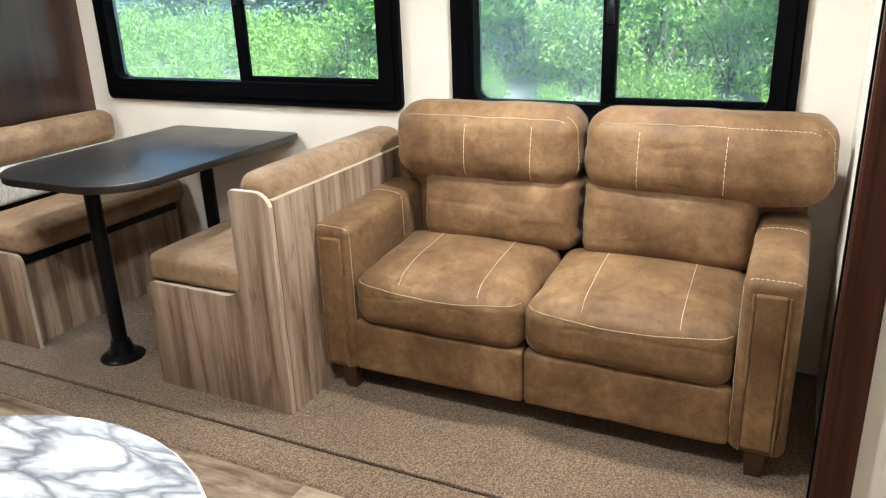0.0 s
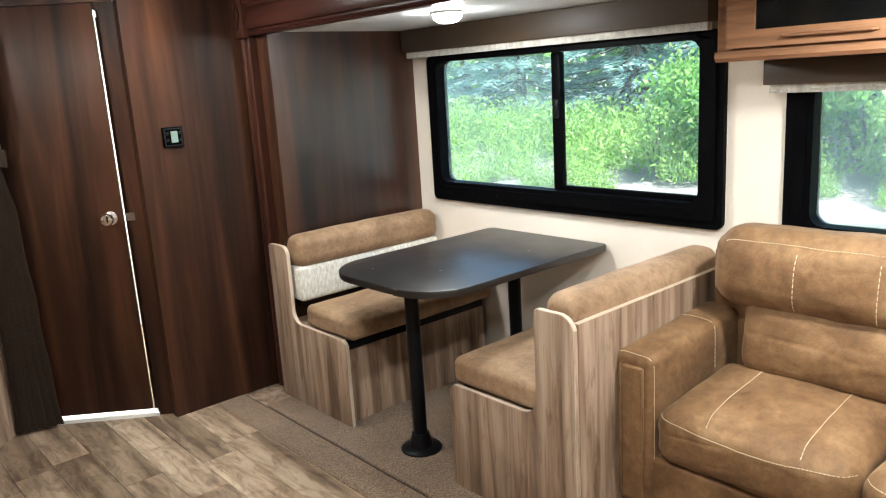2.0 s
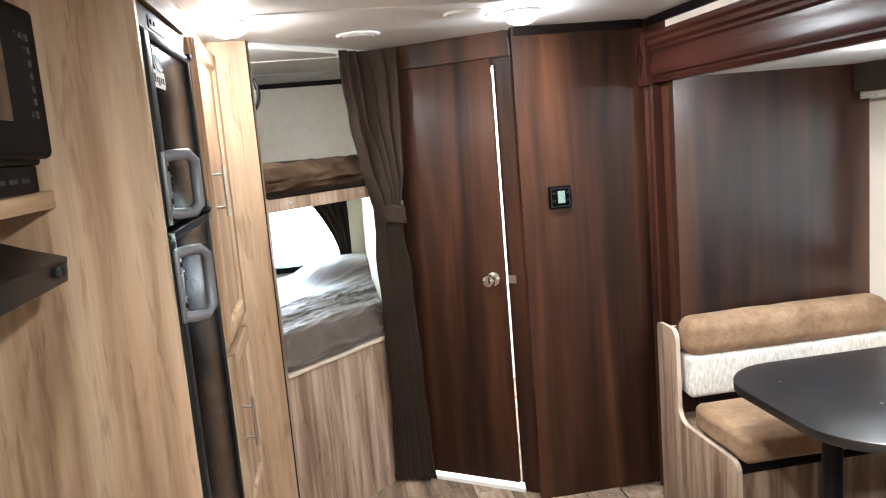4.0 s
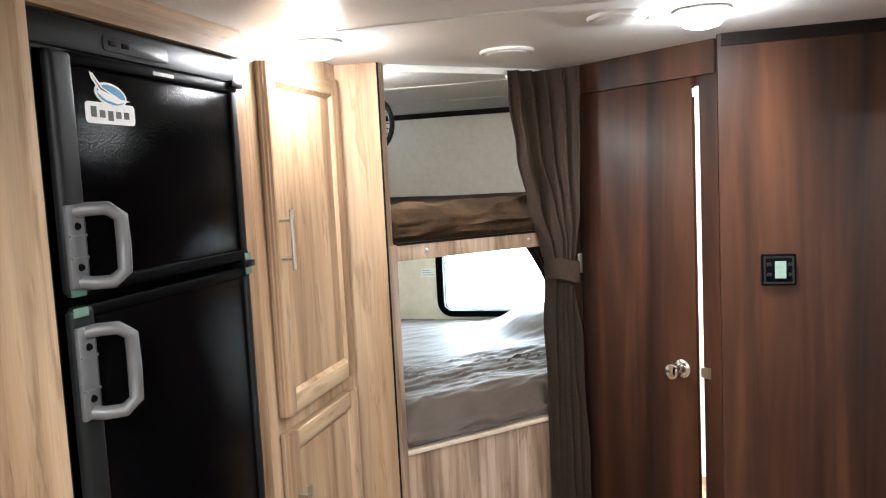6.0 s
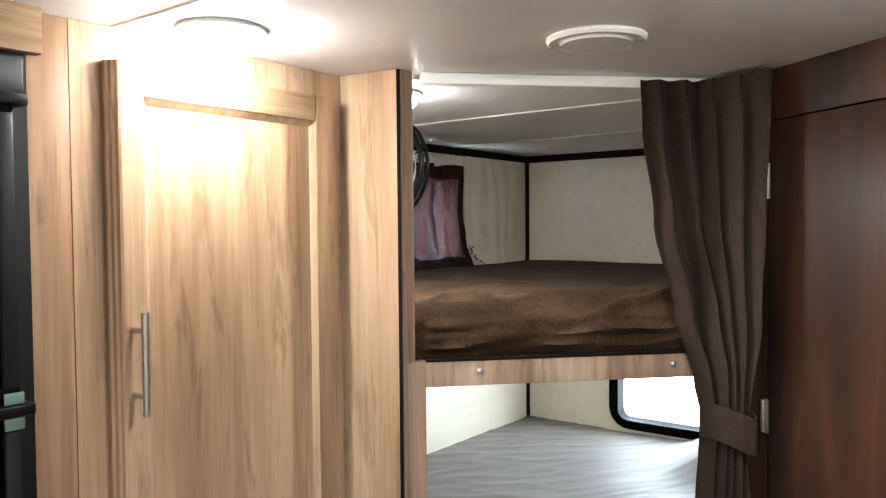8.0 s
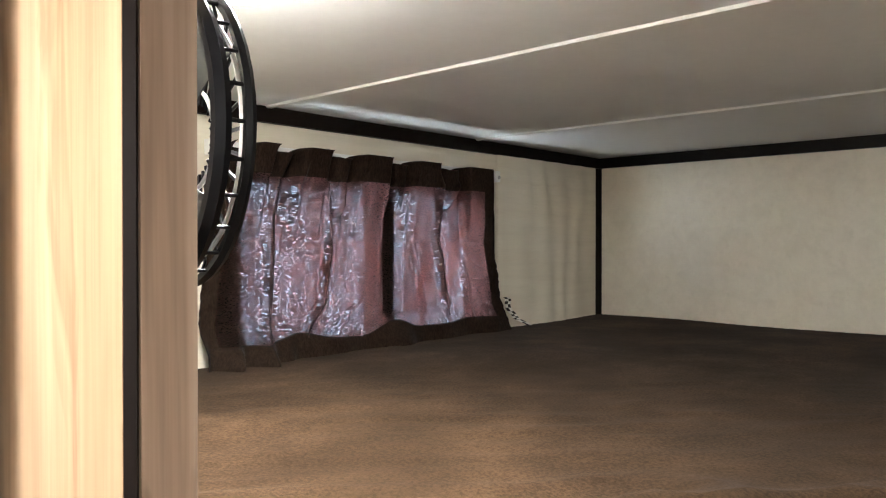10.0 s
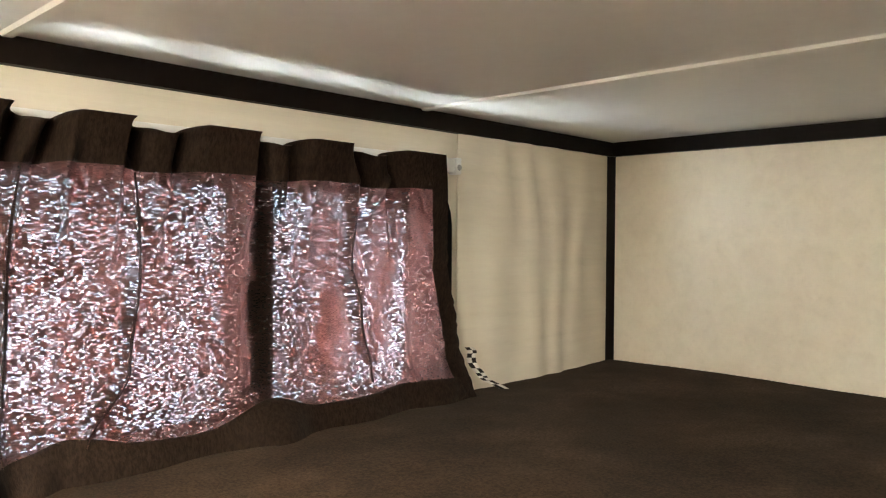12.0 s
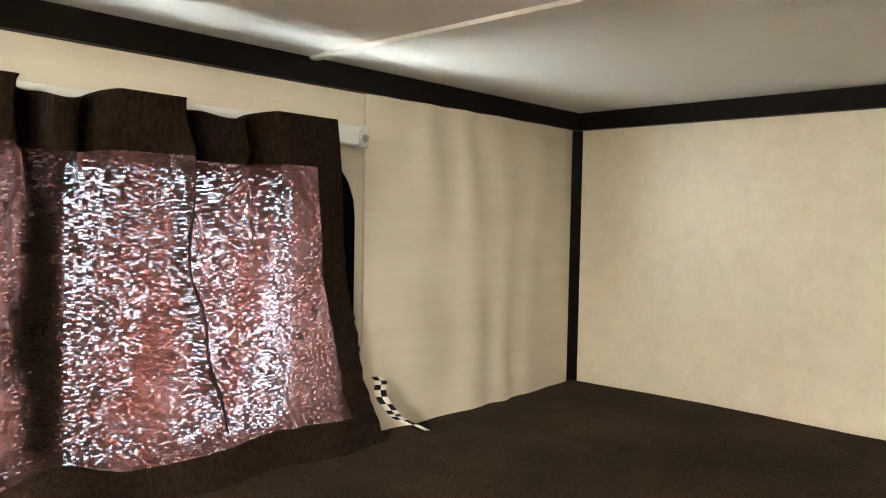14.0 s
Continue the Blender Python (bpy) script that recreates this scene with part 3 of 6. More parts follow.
structure("wall_slide", cells(B(), "x", XS, XS + 0.05, YS0 - 0.05, YS1 + 0.05, -0.06, CS + 0.04, [(1.6, 3.18, 0.9, 1.585), (0.165, 1.32, 0.85, 1.45)]), CREAM, "cream slide-out wall with two black-framed windows")
structure("wall_slide_rear", box(B(), XR - 0.004, XS, YS1, YS1 + 0.05, -0.06, CS + 0.04), WALNUT_GLOSS, "dark walnut end wall behind the dinette")
structure("wall_slide_front", box(B(), XR + 0.001, XS, YS0 - 0.05, YS0, -0.06, CS + 0.04), CREAM, "cream end wall of the slide-out beside the sofa")
structure("ceiling_slide", box(B(), XR - 0.005, XS, YS0, YS1, CS, CS + 0.04), CEILING, "white ceiling of the slide-out")
bm = B()
prev = YF
for seam in (-1.5, -0.3, 0.85, 2.02, 2.95, 4.065, 4.653):
    box(bm, XL - 0.05, XR + 0.05, prev, seam - 0.003, CEIL, CEIL + 0.04)
    prev = seam + 0.003
box(bm, XL - 0.05, XR + 0.05, prev, YR + 0.05, CEIL, CEIL + 0.04)
box(bm, XL - 0.1, XR + 0.1, YF - 0.1, YR + 0.1, CEIL + 0.04, CEIL + 0.1)
structure("ceiling", bm, CEILING, "white ceiling panels with thin seams")
for n, seam in enumerate((0.85, 2.95)):
    end = XR - 0.02
    structure(f"trim_ceiling_seam_{n + 1}", prism(B(), [(seam - 0.008, CEIL), (seam + 0.008, CEIL), (seam + 0.005, CEIL - 0.003), (seam - 0.005, CEIL - 0.003)], "x", XL + 0.014, end), CEILING, "thin white batten over a ceiling seam")

# floor: carpet and planks over a base
structure("floor", box(B(), XL - 0.05, XR + 0.05, YF - 0.05, YR + 0.05, -0.08, -0.012), GREY_OAK, "wood-look vinyl plank floor of the cabin")
structure("carpet_slide", box(B(), 1.685, XS, YS0, YS1, -0.06, 0.004, 0.003), CARPET, "tan speckled carpet of the slide-out floor")
structure("carpet_strip", prism(B(), [(1.52, -0.012), (1.53, -0.001), (1.545, 0.002), (1.672, 0.002), (1.672, -0.012)], "y", YS0 - 0.05, 3.552), CARPET, "tan carpet strip in front of the slide-out")
structure("carpet_joint", box(B(), 1.672, 1.685, YS0, 3.552, -0.012, -0.006), DARK_TRIM, "dark joint between two pieces of carpet")

# bathroom walls
Y_P = 3.555
structure("wall_thermostat", box(B(), 1.325, XR + 0.03, Y_P, Y_P + 0.04, 0, CEIL), WALNUT, "dark walnut wall panel beside the bathroom door")
dd = Vector((DOOR_R[0] - DOOR_L[0], DOOR_R[1] - DOOR_L[1])).normalized()
dn = Vector((dd.y, -dd.x)) * -1


def along_door(s, n=0.0):
    """A point in plan on the door's line: s metres from the hinge, n metres into the bathroom."""
    return (DOOR_L[0] + dd.x * s + dn.x * n, DOOR_L[1] + dd.y * s + dn.y * n)


DOOR_W = math.dist(DOOR_L, DOOR_R)
structure("wall_over_door", slab(B(), along_door(-0.03), along_door(DOOR_W + 0.06), 1.899, CEIL, 0.035), WALNUT, "dark walnut header over the bathroom door")
structure("door_jamb_latch", slab(B(), along_door(DOOR_W + 0.006), along_door(DOOR_W + 0.075, 0.0), 0, 1.898, 0.014, 0.002), WALNUT, "dark walnut door post")
structure("door_jamb_hinge", slab(B(), along_door(-0.03), along_door(-0.004), 0, 1.903, 0.035), WALNUT, "dark walnut hinge post")
structure("wall_bunk_right", box(B(), 0.745, 0.785, 4.02, YR, 0, CEIL), LINEN, "pale wall between the bunks and the bathroom")
structure("wall_bunk_corner", slab(B(), (0.742, 4.0), along_door(-0.029), 0, CEIL, 0.035), WALNUT, "dark walnut strip between bunks and bathroom door")
structure("trim_crown_bath", box(B(), 1.335, XR - 0.03, Y_P - 0.012, Y_P, 1.965, CEIL), DARK_TRIM, "dark trim under the ceiling")
structure("door_sill", slab(B(), along_door(0.0, -0.012), along_door(DOOR_W + 0.01, -0.012), -0.01, 0.016, 0.06), WHITE, "white threshold strip under the bathroom door")
structure("wall_bath_lining", box(B(), 0.787, XR, YR - 0.01, YR - 0.002, 0, CEIL), WHITE, "white lining of the bathroom")
structure("wall_bath_lining_right", box(B(), XR - 0.01, XR - 0.002, 3.6, YR - 0.012, 0, CEIL), WHITE, "white lining of the bathroom")

# slide-out surround
prof = [(1.905, 1.735), (1.862, 1.735), (1.858, 1.745), (1.866, 1.752), (1.866, 1.76), (1.856, 1.766), (1.852, 1.79), (1.862, 1.83), (1.862, 1.852), (1.852, 1.86), (1.854, 1.872), (1.844, 1.882), (1.846, 1.898), (1.834, 1.908), (1.834, 1.926), (1.905, 1.93)]
structure("trim_fascia", prism(B(), prof, "y", -0.006, 3.445), MAHOGANY, "dark mahogany moulded fascia over the slide-out", 25)
structure("trim_ceiling_right", box(B(), XR - 0.012, XR, YS0 - 0.4, Y_P - 0.012, 1.968, CEIL), DARK_TRIM, "dark trim between wall and ceiling")


def rosette(y0, y1, z0, z1, x):
    t = thing("trim_block", (x, (y0 + y1) / 2, z0), "dark mahogany corner block with a carved diamond", "trim", "fascia blocks", "structure")
    part("block", box(B(), x, 1.9, y0, y1, z0, z1, 0.005), MAHOGANY_UP, t)
    cy, cz, h = (y0 + y1) / 2, (z0 + z1) / 2, (z1 - z0) * 0.33
    bm = B()
    w = (y1 - y0) * 0.26
    ring_plate(bm, [(cy + w, cz), (cy, cz + h), (cy - w, cz), (cy, cz - h)], [(cy + w * 0.7, cz), (cy, cz + h * 0.7), (cy - w * 0.7, cz), (cy, cz - h * 0.7)], "x", x - 0.006, x)
    part("diamond", bm, MAHOGANY_UP, t, smooth=0)


rosette(3.445, 3.535, 1.728, 1.935, 1.835)
rosette(1.545, 1.815, 1.728, 1.935, 1.828)
rosette(-0.106, -0.006, 1.728, 1.935, 1.835)


def post(name, y0, y1):
    prof = [(1.9, y0), (1.862, y0), (1.856, y0 + 0.008), (1.864, y0 + 0.018), (1.864, y1 - 0.03), (1.856, y1 - 0.02), (1.858, y1 - 0.006), (1.866, y1), (1.9, y1)]
    return structure(name, prism(B(), prof, "z", 0, 1.727), MAHOGANY_UP, "dark mahogany fluted post of the slide-out", 25)


post("trim_post_rear", 3.448, 3.532)
post("trim_post_front", -0.1, -0.012)
structure("trim_slide_seal", box(B(), 1.95, 1.97, YS0 + 0.001, YS0 + 0.02, 0.004, CS), BLACK, "black rubber seal of the slide-out")


# ---- windows ----
def slider_window(name, label, x, y0, y1, z0, z1, border, mid, gy0, gy1, gz0, gz1):
    t = thing(name, (x, (y0 + y1) / 2, z0), label, "window", kind="structure")
    bm = B()
    ring_plate(bm, round_rect(y0, y1, z0, z1, 0.03, 6), round_rect(gy0, gy1, gz0, gz1, 0.045, 6), "x", x - 0.022, x + 0.055)
    part("window_frame", bm, BLACK, t, "wide black plastic frame")
    bm = B()
    ring_plate(bm, round_rect(y0 + 0.03, y1 - 0.03, z0 + 0.03, z1 - 0.03, 0.03, 6), round_rect(gy0 - 0.02, gy1 + 0.02, gz0 - 0.02, gz1 + 0.02, 0.05, 6), "x", x - 0.03, x - 0.022)
    part("inner_ledge", bm, BLACK, t)
    part("mullion", box(B(), x + 0.012, x + 0.046, mid - 0.028, mid + 0.022, gz0 + 0.001, gz1 - 0.001, 0.004), BLACK, t)
    part("sash_rail", box(B(), x + 0.02, x + 0.042, gy0 + 0.01, mid - 0.028, gz0 - 0.004, gz0 + 0.022, 0.003), BLACK, t)
    part("latch", box(B(), x - 0.002, x + 0.012, mid - 0.02, mid + 0.006, (gz0 + gz1) / 2 + 0.02, (gz0 + gz1) / 2 + 0.1, 0.004), BLACK_METAL, t)
    for a, b, g in ((gy0 + 0.002, mid - 0.03, HAZY), (mid + 0.024, gy1 - 0.002, SCREENED)):
        p = part("pane", box(B(), x + 0.034, x + 0.038, a, b, gz0 + 0.002, gz1 - 0.002), g, t, "clear sliding pane", 0)
        p.visible_shadow = False
    for k in range(9):
        yy = gy0 + 0.08 + k * (gy1 - gy0 - 0.16) / 8
        part("screw", lathe(B(), [(0.0, 0.002), (0.003, 0.0015), (0.004, 0)], pose(x - 0.03, yy, z0 + 0.045, 0, -90, 0), 8), BLACK_METAL, t)
    return t


slider_window("window_1", "black-framed sliding window over the dinette", XS, 1.571, 3.205, 0.873, 1.607, 0.08, 2.385, 1.672, 3.14, 0.968, 1.575)
slider_window("window_2", "black-framed sliding window behind the sofa", XS, 0.142, 1.347, 0.83, 1.47, 0.08, 0.76, 0.225, 1.255, 0.925, 1.44)


def simple_window(name, label, axis, at, u0, u1, z0, z1, out, mid=None):
    t = thing(name, (at, (u0 + u1) / 2, z0) if axis == "x" else ((u0 + u1) / 2, at, z0), label, "window", kind="structure")
    bm = B()
    a, b = sorted((at - 0.014 * out, at + 0.05 * out))
    ring_plate(bm, round_rect(u0 - 0.038, u1 + 0.038, z0 - 0.035, z1 + 0.038, 0.085, 6), round_rect(u0, u1, z0, z1, 0.045, 6), axis, a, b)
    part("window_frame", bm, BLACK, t, "black frame with rounded corners")
    g0, g1 = sorted((at + 0.03 * out, at + 0.034 * out))
    bm = box(B(), g0, g1, u0 - 0.01, u1 + 0.01, z0 - 0.01, z1 + 0.01) if axis == "x" else box(B(), u0 - 0.01, u1 + 0.01, g0, g1, z0 - 0.01, z1 + 0.01)
    part("pane", bm, GLASS, t, "clear pane", 0).visible_shadow = False
    if mid:
        m0, m1 = sorted((at - 0.012 * out, at + 0.04 * out))
        part("mullion", box(B(), m0, m1, mid - 0.02, mid + 0.02, z0, z1), BLACK, t)
        part("latch", box(B(), at + 0.001, at + 0.013, mid - 0.034, mid - 0.02, z0 + 0.112, z0 + 0.18, 0.003), BLACK, t)
    return t


simple_window("window_3", "black-framed bunk window behind a curtain", "x", XL, 4.006, 4.68, 1.55, 1.853, -1, 4.359)
simple_window("window_4", "black-framed rear window beside the lower bunk", "y", YR, -0.02, 0.605, 0.885, 1.285, 1)


# ---- slide-out: valances, cabinet ----
def valance(y0, y1, z0, z1):
    t = thing("window_valance", (XS, (y0 + y1) / 2, z0), "dark brown window valance with a pale pleated shade", "valance", "valances")
    part("box_front", box(B(), XS - 0.085, XS - 0.07, y0, y1, z0, z1, 0.004), VALANCE, t)
    part("end_panel", box(B(), XS - 0.07, XS - 0.001, y0, y0 + 0.012, z0, z1), VALANCE, t)
    part("end_panel", box(B(), XS - 0.07, XS - 0.001, y1 - 0.012, y1, z0, z1), VALANCE, t)
    bm = B()
    for k in range(5):
        z = z0 - 0.028 + k * 0.006
        box(bm, XS - 0.066 + 0.004 * (k % 2), XS - 0.03 - 0.004 * (k % 2), y0 + 0.014, y1 - 0.014, z, z + 0.006)
    part("pleated_shade", bm, BLIND, t, "pale pleated shade folded up")


valance(1.605, 3.325, 1.632, CS - 0.001)
valance(0.08, 1.402, 1.405, 1.486)

cab = thing("overhead_cabinet", (2.6, 0.7, 1.487), "brown wooden overhead cabinet with dark glass doors above the sofa", "cabinet")
XC = 2.45
part("body", box(B(), XC, XS - 0.001, YS0 + 0.001, 1.455, 1.489, CS - 0.001), CABINET_WOOD, cab)
part("light_rail", prism(B(), [(XC - 0.012, 1.52), (XC, 1.52), (XC, 1.488), (XC - 0.004, 1.488), (XC - 0.014, 1.5)], "y", YS0 + 0.001, 1.458), CABINET_WOOD, cab)
for y0, y1 in ((0.755, 1.415), (0.06, 0.72)):
    d = part("door", ring_plate(B(), [(y1, CS - 0.012), (y0, CS - 0.012), (y0, 1.528), (y1, 1.528)], [(y1 - 0.09, CS - 0.04), (y0 + 0.055, CS - 0.04), (y0 + 0.055, 1.58), (y1 - 0.09, 1.58)], "x", XC - 0.02, XC), CABINET_WOOD, cab, smooth=0)
    part("glass", box(B(), XC - 0.012, XC - 0.006, y0 + 0.05, y1 - 0.08, 1.575, CS - 0.035), BLACK_GLASS, d, "black glass panel")
    yc = (y0 + y1) / 2 + 0.02
    part("handle", tube(B(), [(XC - 0.02, yc - 0.13, 1.555), (XC - 0.036, yc - 0.12, 1.555), (XC - 0.036, yc + 0.12, 1.555), (XC - 0.02, yc + 0.13, 1.555)], 0.005), CABINET_WOOD, d)


# ---- dinette ----
def arc(cx, cz, r, a0, a1, n=6):
    return [(cx + r * math.cos(radians(a0 + (a1 - a0) * k / n)), cz + r * math.sin(radians(a0 + (a1 - a0) * k / n))) for k in range(n + 1)]


def bench(yb, yf, xe, label, tag):
    """A dinette bench: its back at yb, its front at yf; xe: the aisle end."""
    s = 1 if yf > yb else -1
    t = thing("dinette_bench", (2.25, (yb + yf) / 2, 0.004), label, "bench", "dinette benches")
    fl, top, seat, w = 0.004, 0.772, 0.405, abs(yf - yb)
    pts = [(0, fl), (w, fl)] + arc(w - 0.035, seat - 0.035, 0.035, 0, 90) + arc(0.222, seat + 0.062, 0.062, 270, 180) + (arc(0.115, top - 0.045, 0.045, 0, 90) + arc(0.02, top - 0.02, 0.02, 90, 180, 3) if s < 0 else arc(0.145, top - 0.015, 0.015, 0, 90, 3) + arc(0.06, top - 0.06, 0.06, 90, 165))
    pts = [(yb + s * u, z) for u, z in pts]
    part("end_panel", prism(B(), pts, "x", xe, xe + 0.022, 0.002), GREY_OAK, t)
    bm = B()
    for a, b in zip(pts[1:], pts[2:]):
        n = Vector((b[1] - a[1], -(b[0] - a[0])))
        if n.length < 1e-5:
            continue
        n = n.normalized() * 0.0012 * s
        q = [(a[0] + n.x, a[1] + n.y), (b[0] + n.x, b[1] + n.y)]
        vs = [bm.verts.new(v) for v in ((xe + 0.003, *q[0]), (xe + 0.019, *q[0]), (xe + 0.019, *q[1]), (xe + 0.003, *q[1]))]
        bm.faces.new(vs)
    part("edge_band", bm, EDGE_BAND, t, "pale edge banding")
    ya, yc = sorted((yf - s * 0.04, yf - s * 0.055))
    part("front_panel", box(B(), xe + 0.022, XS - 0.04, ya, yc, fl, 0.352), GREY_OAK, t)
    ya, yc = sorted((yf - s * 0.025, yf - s * 0.05))
    part("seat_rail", box(B(), xe + 0.022, XS - 0.06, ya, yc, 0.352, 0.392, 0.003), BLACK_METAL, t, "black metal seat rail")
    ya, yc = sorted((yb + s * 0.02, yf - s * 0.06))
    part("seat_board", box(B(), xe + 0.022, XS - 0.04, ya, yc, 0.378, 0.392), GREY_OAK, t)
    ya, yc = sorted((yb, yb + s * 0.018))
    part("back_panel", box(B(), xe + 0.023, XS - 0.04, ya, yc, fl, 0.745), GREY_OAK, t)
    part("back_edge", box(B(), xe + 0.023, XS - 0.04, ya + 0.0005, yc - 0.0005, 0.745, 0.7475), EDGE_BAND, t, "pale edge strip")
    return t


def bench_cushions(yb, yf, xe, tag, patterned):
    s = 1 if yf > yb else -1
    ya, yc = sorted((yb + s * 0.16, yf + s * 0.012))
    t = thing("seat_cushion", (2.25, (ya + yc) / 2, 0.393), "tan suede bench seat cushion", "cushion", "dinette cushions")
    part("cover", pillow(B(), xe + 0.028, XS - 0.02, ya, yc, 0.394, 0.5, 0.03, (0.004, 0.006, 0.014), 16, 0.003, yb), SUEDE_SEAT, t)
    part("piping", tube(B(), [(xe + 0.05 + k * (XS - xe - 0.1) / 20, (yc if s > 0 else ya) - s * 0.006, 0.418) for k in range(21)], 0.003, 6), SUEDE_SEAT, t)
    ya, yc = sorted((yb + s * 0.02, yb + s * 0.155))
    t = thing("back_cushion", (2.25, (ya + yc) / 2, 0.5), "tan suede bench back cushion" + (" with a pale patterned band" if patterned else ""), "cushion", "dinette cushions")
    z0 = 0.668 if patterned else 0.51
    x0 = xe + 0.03
    part("cover", pillow(B(), x0, XS - 0.02, ya, yc, z0, 0.818, 0.05, (0.0, 0.008, 0.006), 16, 0.003, yf), SUEDE_SEAT, t)
    if patterned:
        part("lumbar_band", pillow(B(), x0 + 0.004, XS - 0.025, ya + 0.012, yc - 0.012, 0.505, 0.672, 0.02, (0, 0.006, 0), 10, 0.002, 3.0), PATTERN, t, "pale patterned lumbar band")
    else:
        part("care_tag", box(B(), x0 - 0.003, x0 - 0.001, yc - 0.03, yc - 0.002, 0.515, 0.56), WHITE, t, "white care tag")


bench(3.405, 2.815, 1.818, "wood-look dinette bench against the dark wall", "rear")
bench_cushions(3.335, 2.815, 1.818, "rear", True)
bench(1.548, 2.13, 1.808, "wood-look dinette bench behind the sofa arm", "front")
bench_cushions(1.548, 2.13, 1.808, "front", False)

tb = thing("dinette_table", (2.25, 2.44, 0.004), "dark espresso dinette table on two black posts", "table")
tp = arc(2.705, 2.125, 0.03, -90, 0, 4) + arc(2.705, 2.775, 0.03, 0, 90, 4) + arc(1.93, 2.595, 0.21, 90, 180, 8) + arc(1.93, 2.305, 0.21, 180, 262, 8)
part("tabletop", prism(B(), tp, "z", 0.728, 0.756, 0.003), TABLE_TOP, tb, "dark laminate top with rounded end")
for k, (x, y) in enumerate(((1.905, 2.44), (2.52, 2.46))):
    part("post", rod(B(), (x, y, 0.05), (x, y, 0.728), 0.0285, seg=20), BLACK_METAL, tb)
    part("floor_socket", lathe(B(), [(0.0, 0.004), (0.085, 0.004), (0.085, 0.01), (0.078, 0.016), (0.05, 0.022), (0.042, 0.05), (0.036, 0.075), (0.03, 0.078), (0.0, 0.078)], pose(x, y, 0.0), 24), BLACK_METAL, tb)
    part("top_plate", lathe(B(), [(0.0, 0.0), (0.08, 0.0), (0.08, -0.006), (0.045, -0.02), (0.036, -0.05), (0, -0.05)], pose(x, y, 0.728), 24), BLACK_METAL, tb)
    for a in range(6):
        ax, ay = x + 0.048 * math.cos(a * 1.047), y + 0.048 * math.sin(a * 1.047)
        part("gusset", prism(B(), [(0.03, 0.02), (0.045, 0.018), (0.03, 0.06)], "y", -0.003, 0.003), BLACK_METAL, tb).matrix_local = Matrix.Translation((x - 2.25, y - 2.44, -0.004)) @ pose(0, 0, 0, 0, 0, a * 60)
for x, y in ((1.86, 2.62), (2.0, 2.36), (2.45, 2.3)):
    part("scuff", lathe(B(), [(0, 0.0006), (0.004, 0.0004), (0.006, 0)], pose(x, y, 0.756), 8), STAPLE, tb, "small pale scuff")


# ---- sofa ----
from mathutils import bvhtree

sofa = thing("loveseat", (2.35, 0.8, 0.004), "tan suede two-seat sofa with cream stitching", "sofa")


def stitches(parent, surf, lines, name="stitching", r=0.0012, gap=0.0105):
    """Dashes of thick thread laid on a surface along lines of start points cast in a direction."""
    tree = bvhtree.BVHTree.FromBMesh(surf)
    for pts, way in lines:
        bm = B()
        hits = []
        for p in pts:
            h = tree.ray_cast(Vector(p), Vector(way).normalized())
            if h[0]:
                hits.append(h[0] + h[1] * 0.0012)
        if len(hits) < 2:
            continue
        path, d = [hits[0]], 0.0
        for a, b in zip(hits, hits[1:]):
            steps = max(1, int((b - a).length / 0.0035))
            path += [a.lerp(b, k / steps) for k in range(1, steps + 1)]
        for k in range(0, len(path) - 2, 3):
            tube(bm, [path[k], path[k + 2]], r, 5)
        tagged(part(name, bm, THREAD, parent, "cream thread stitching", 60), kind="stuff")


def lerp3(a, b, n=30):
    return [tuple(a[k] + (b[k] - a[k]) * i / n for k in range(3)) for i in range(n + 1)]


def place(bm, name, mat_, parent, lines=(), label=""):
    if lines:
        copy = bm.copy()
        ob = part(name, bm, mat_, parent, label)
        stitches(ob, copy, lines)
        copy.free()
        return ob
    return part(name, bm, mat_, parent, label)


XF = 2.02
# base rail panels
for y0, y1, s in ((0.815, 1.43, 1.0), (0.2, 0.815, 2.0)):
    place(pillow(B(), XF + 0.012, XF + 0.1, y0 + 0.002, y1, 0.086, 0.275, 0.02, (0.006, 0, 0), 10, 0.003, s), "front_rail", SUEDE, sofa)
part("underframe", box(B(), XF + 0.05, 2.66, 0.1, 1.52, 0.095, 0.26), DARK_TRIM, sofa)
part("back_frame", pillow(B(), 2.56, 2.7, 0.07, 1.52, 0.09, 0.86, 0.03, (0, 0, 0), 6, 0.002), SUEDE, sofa)
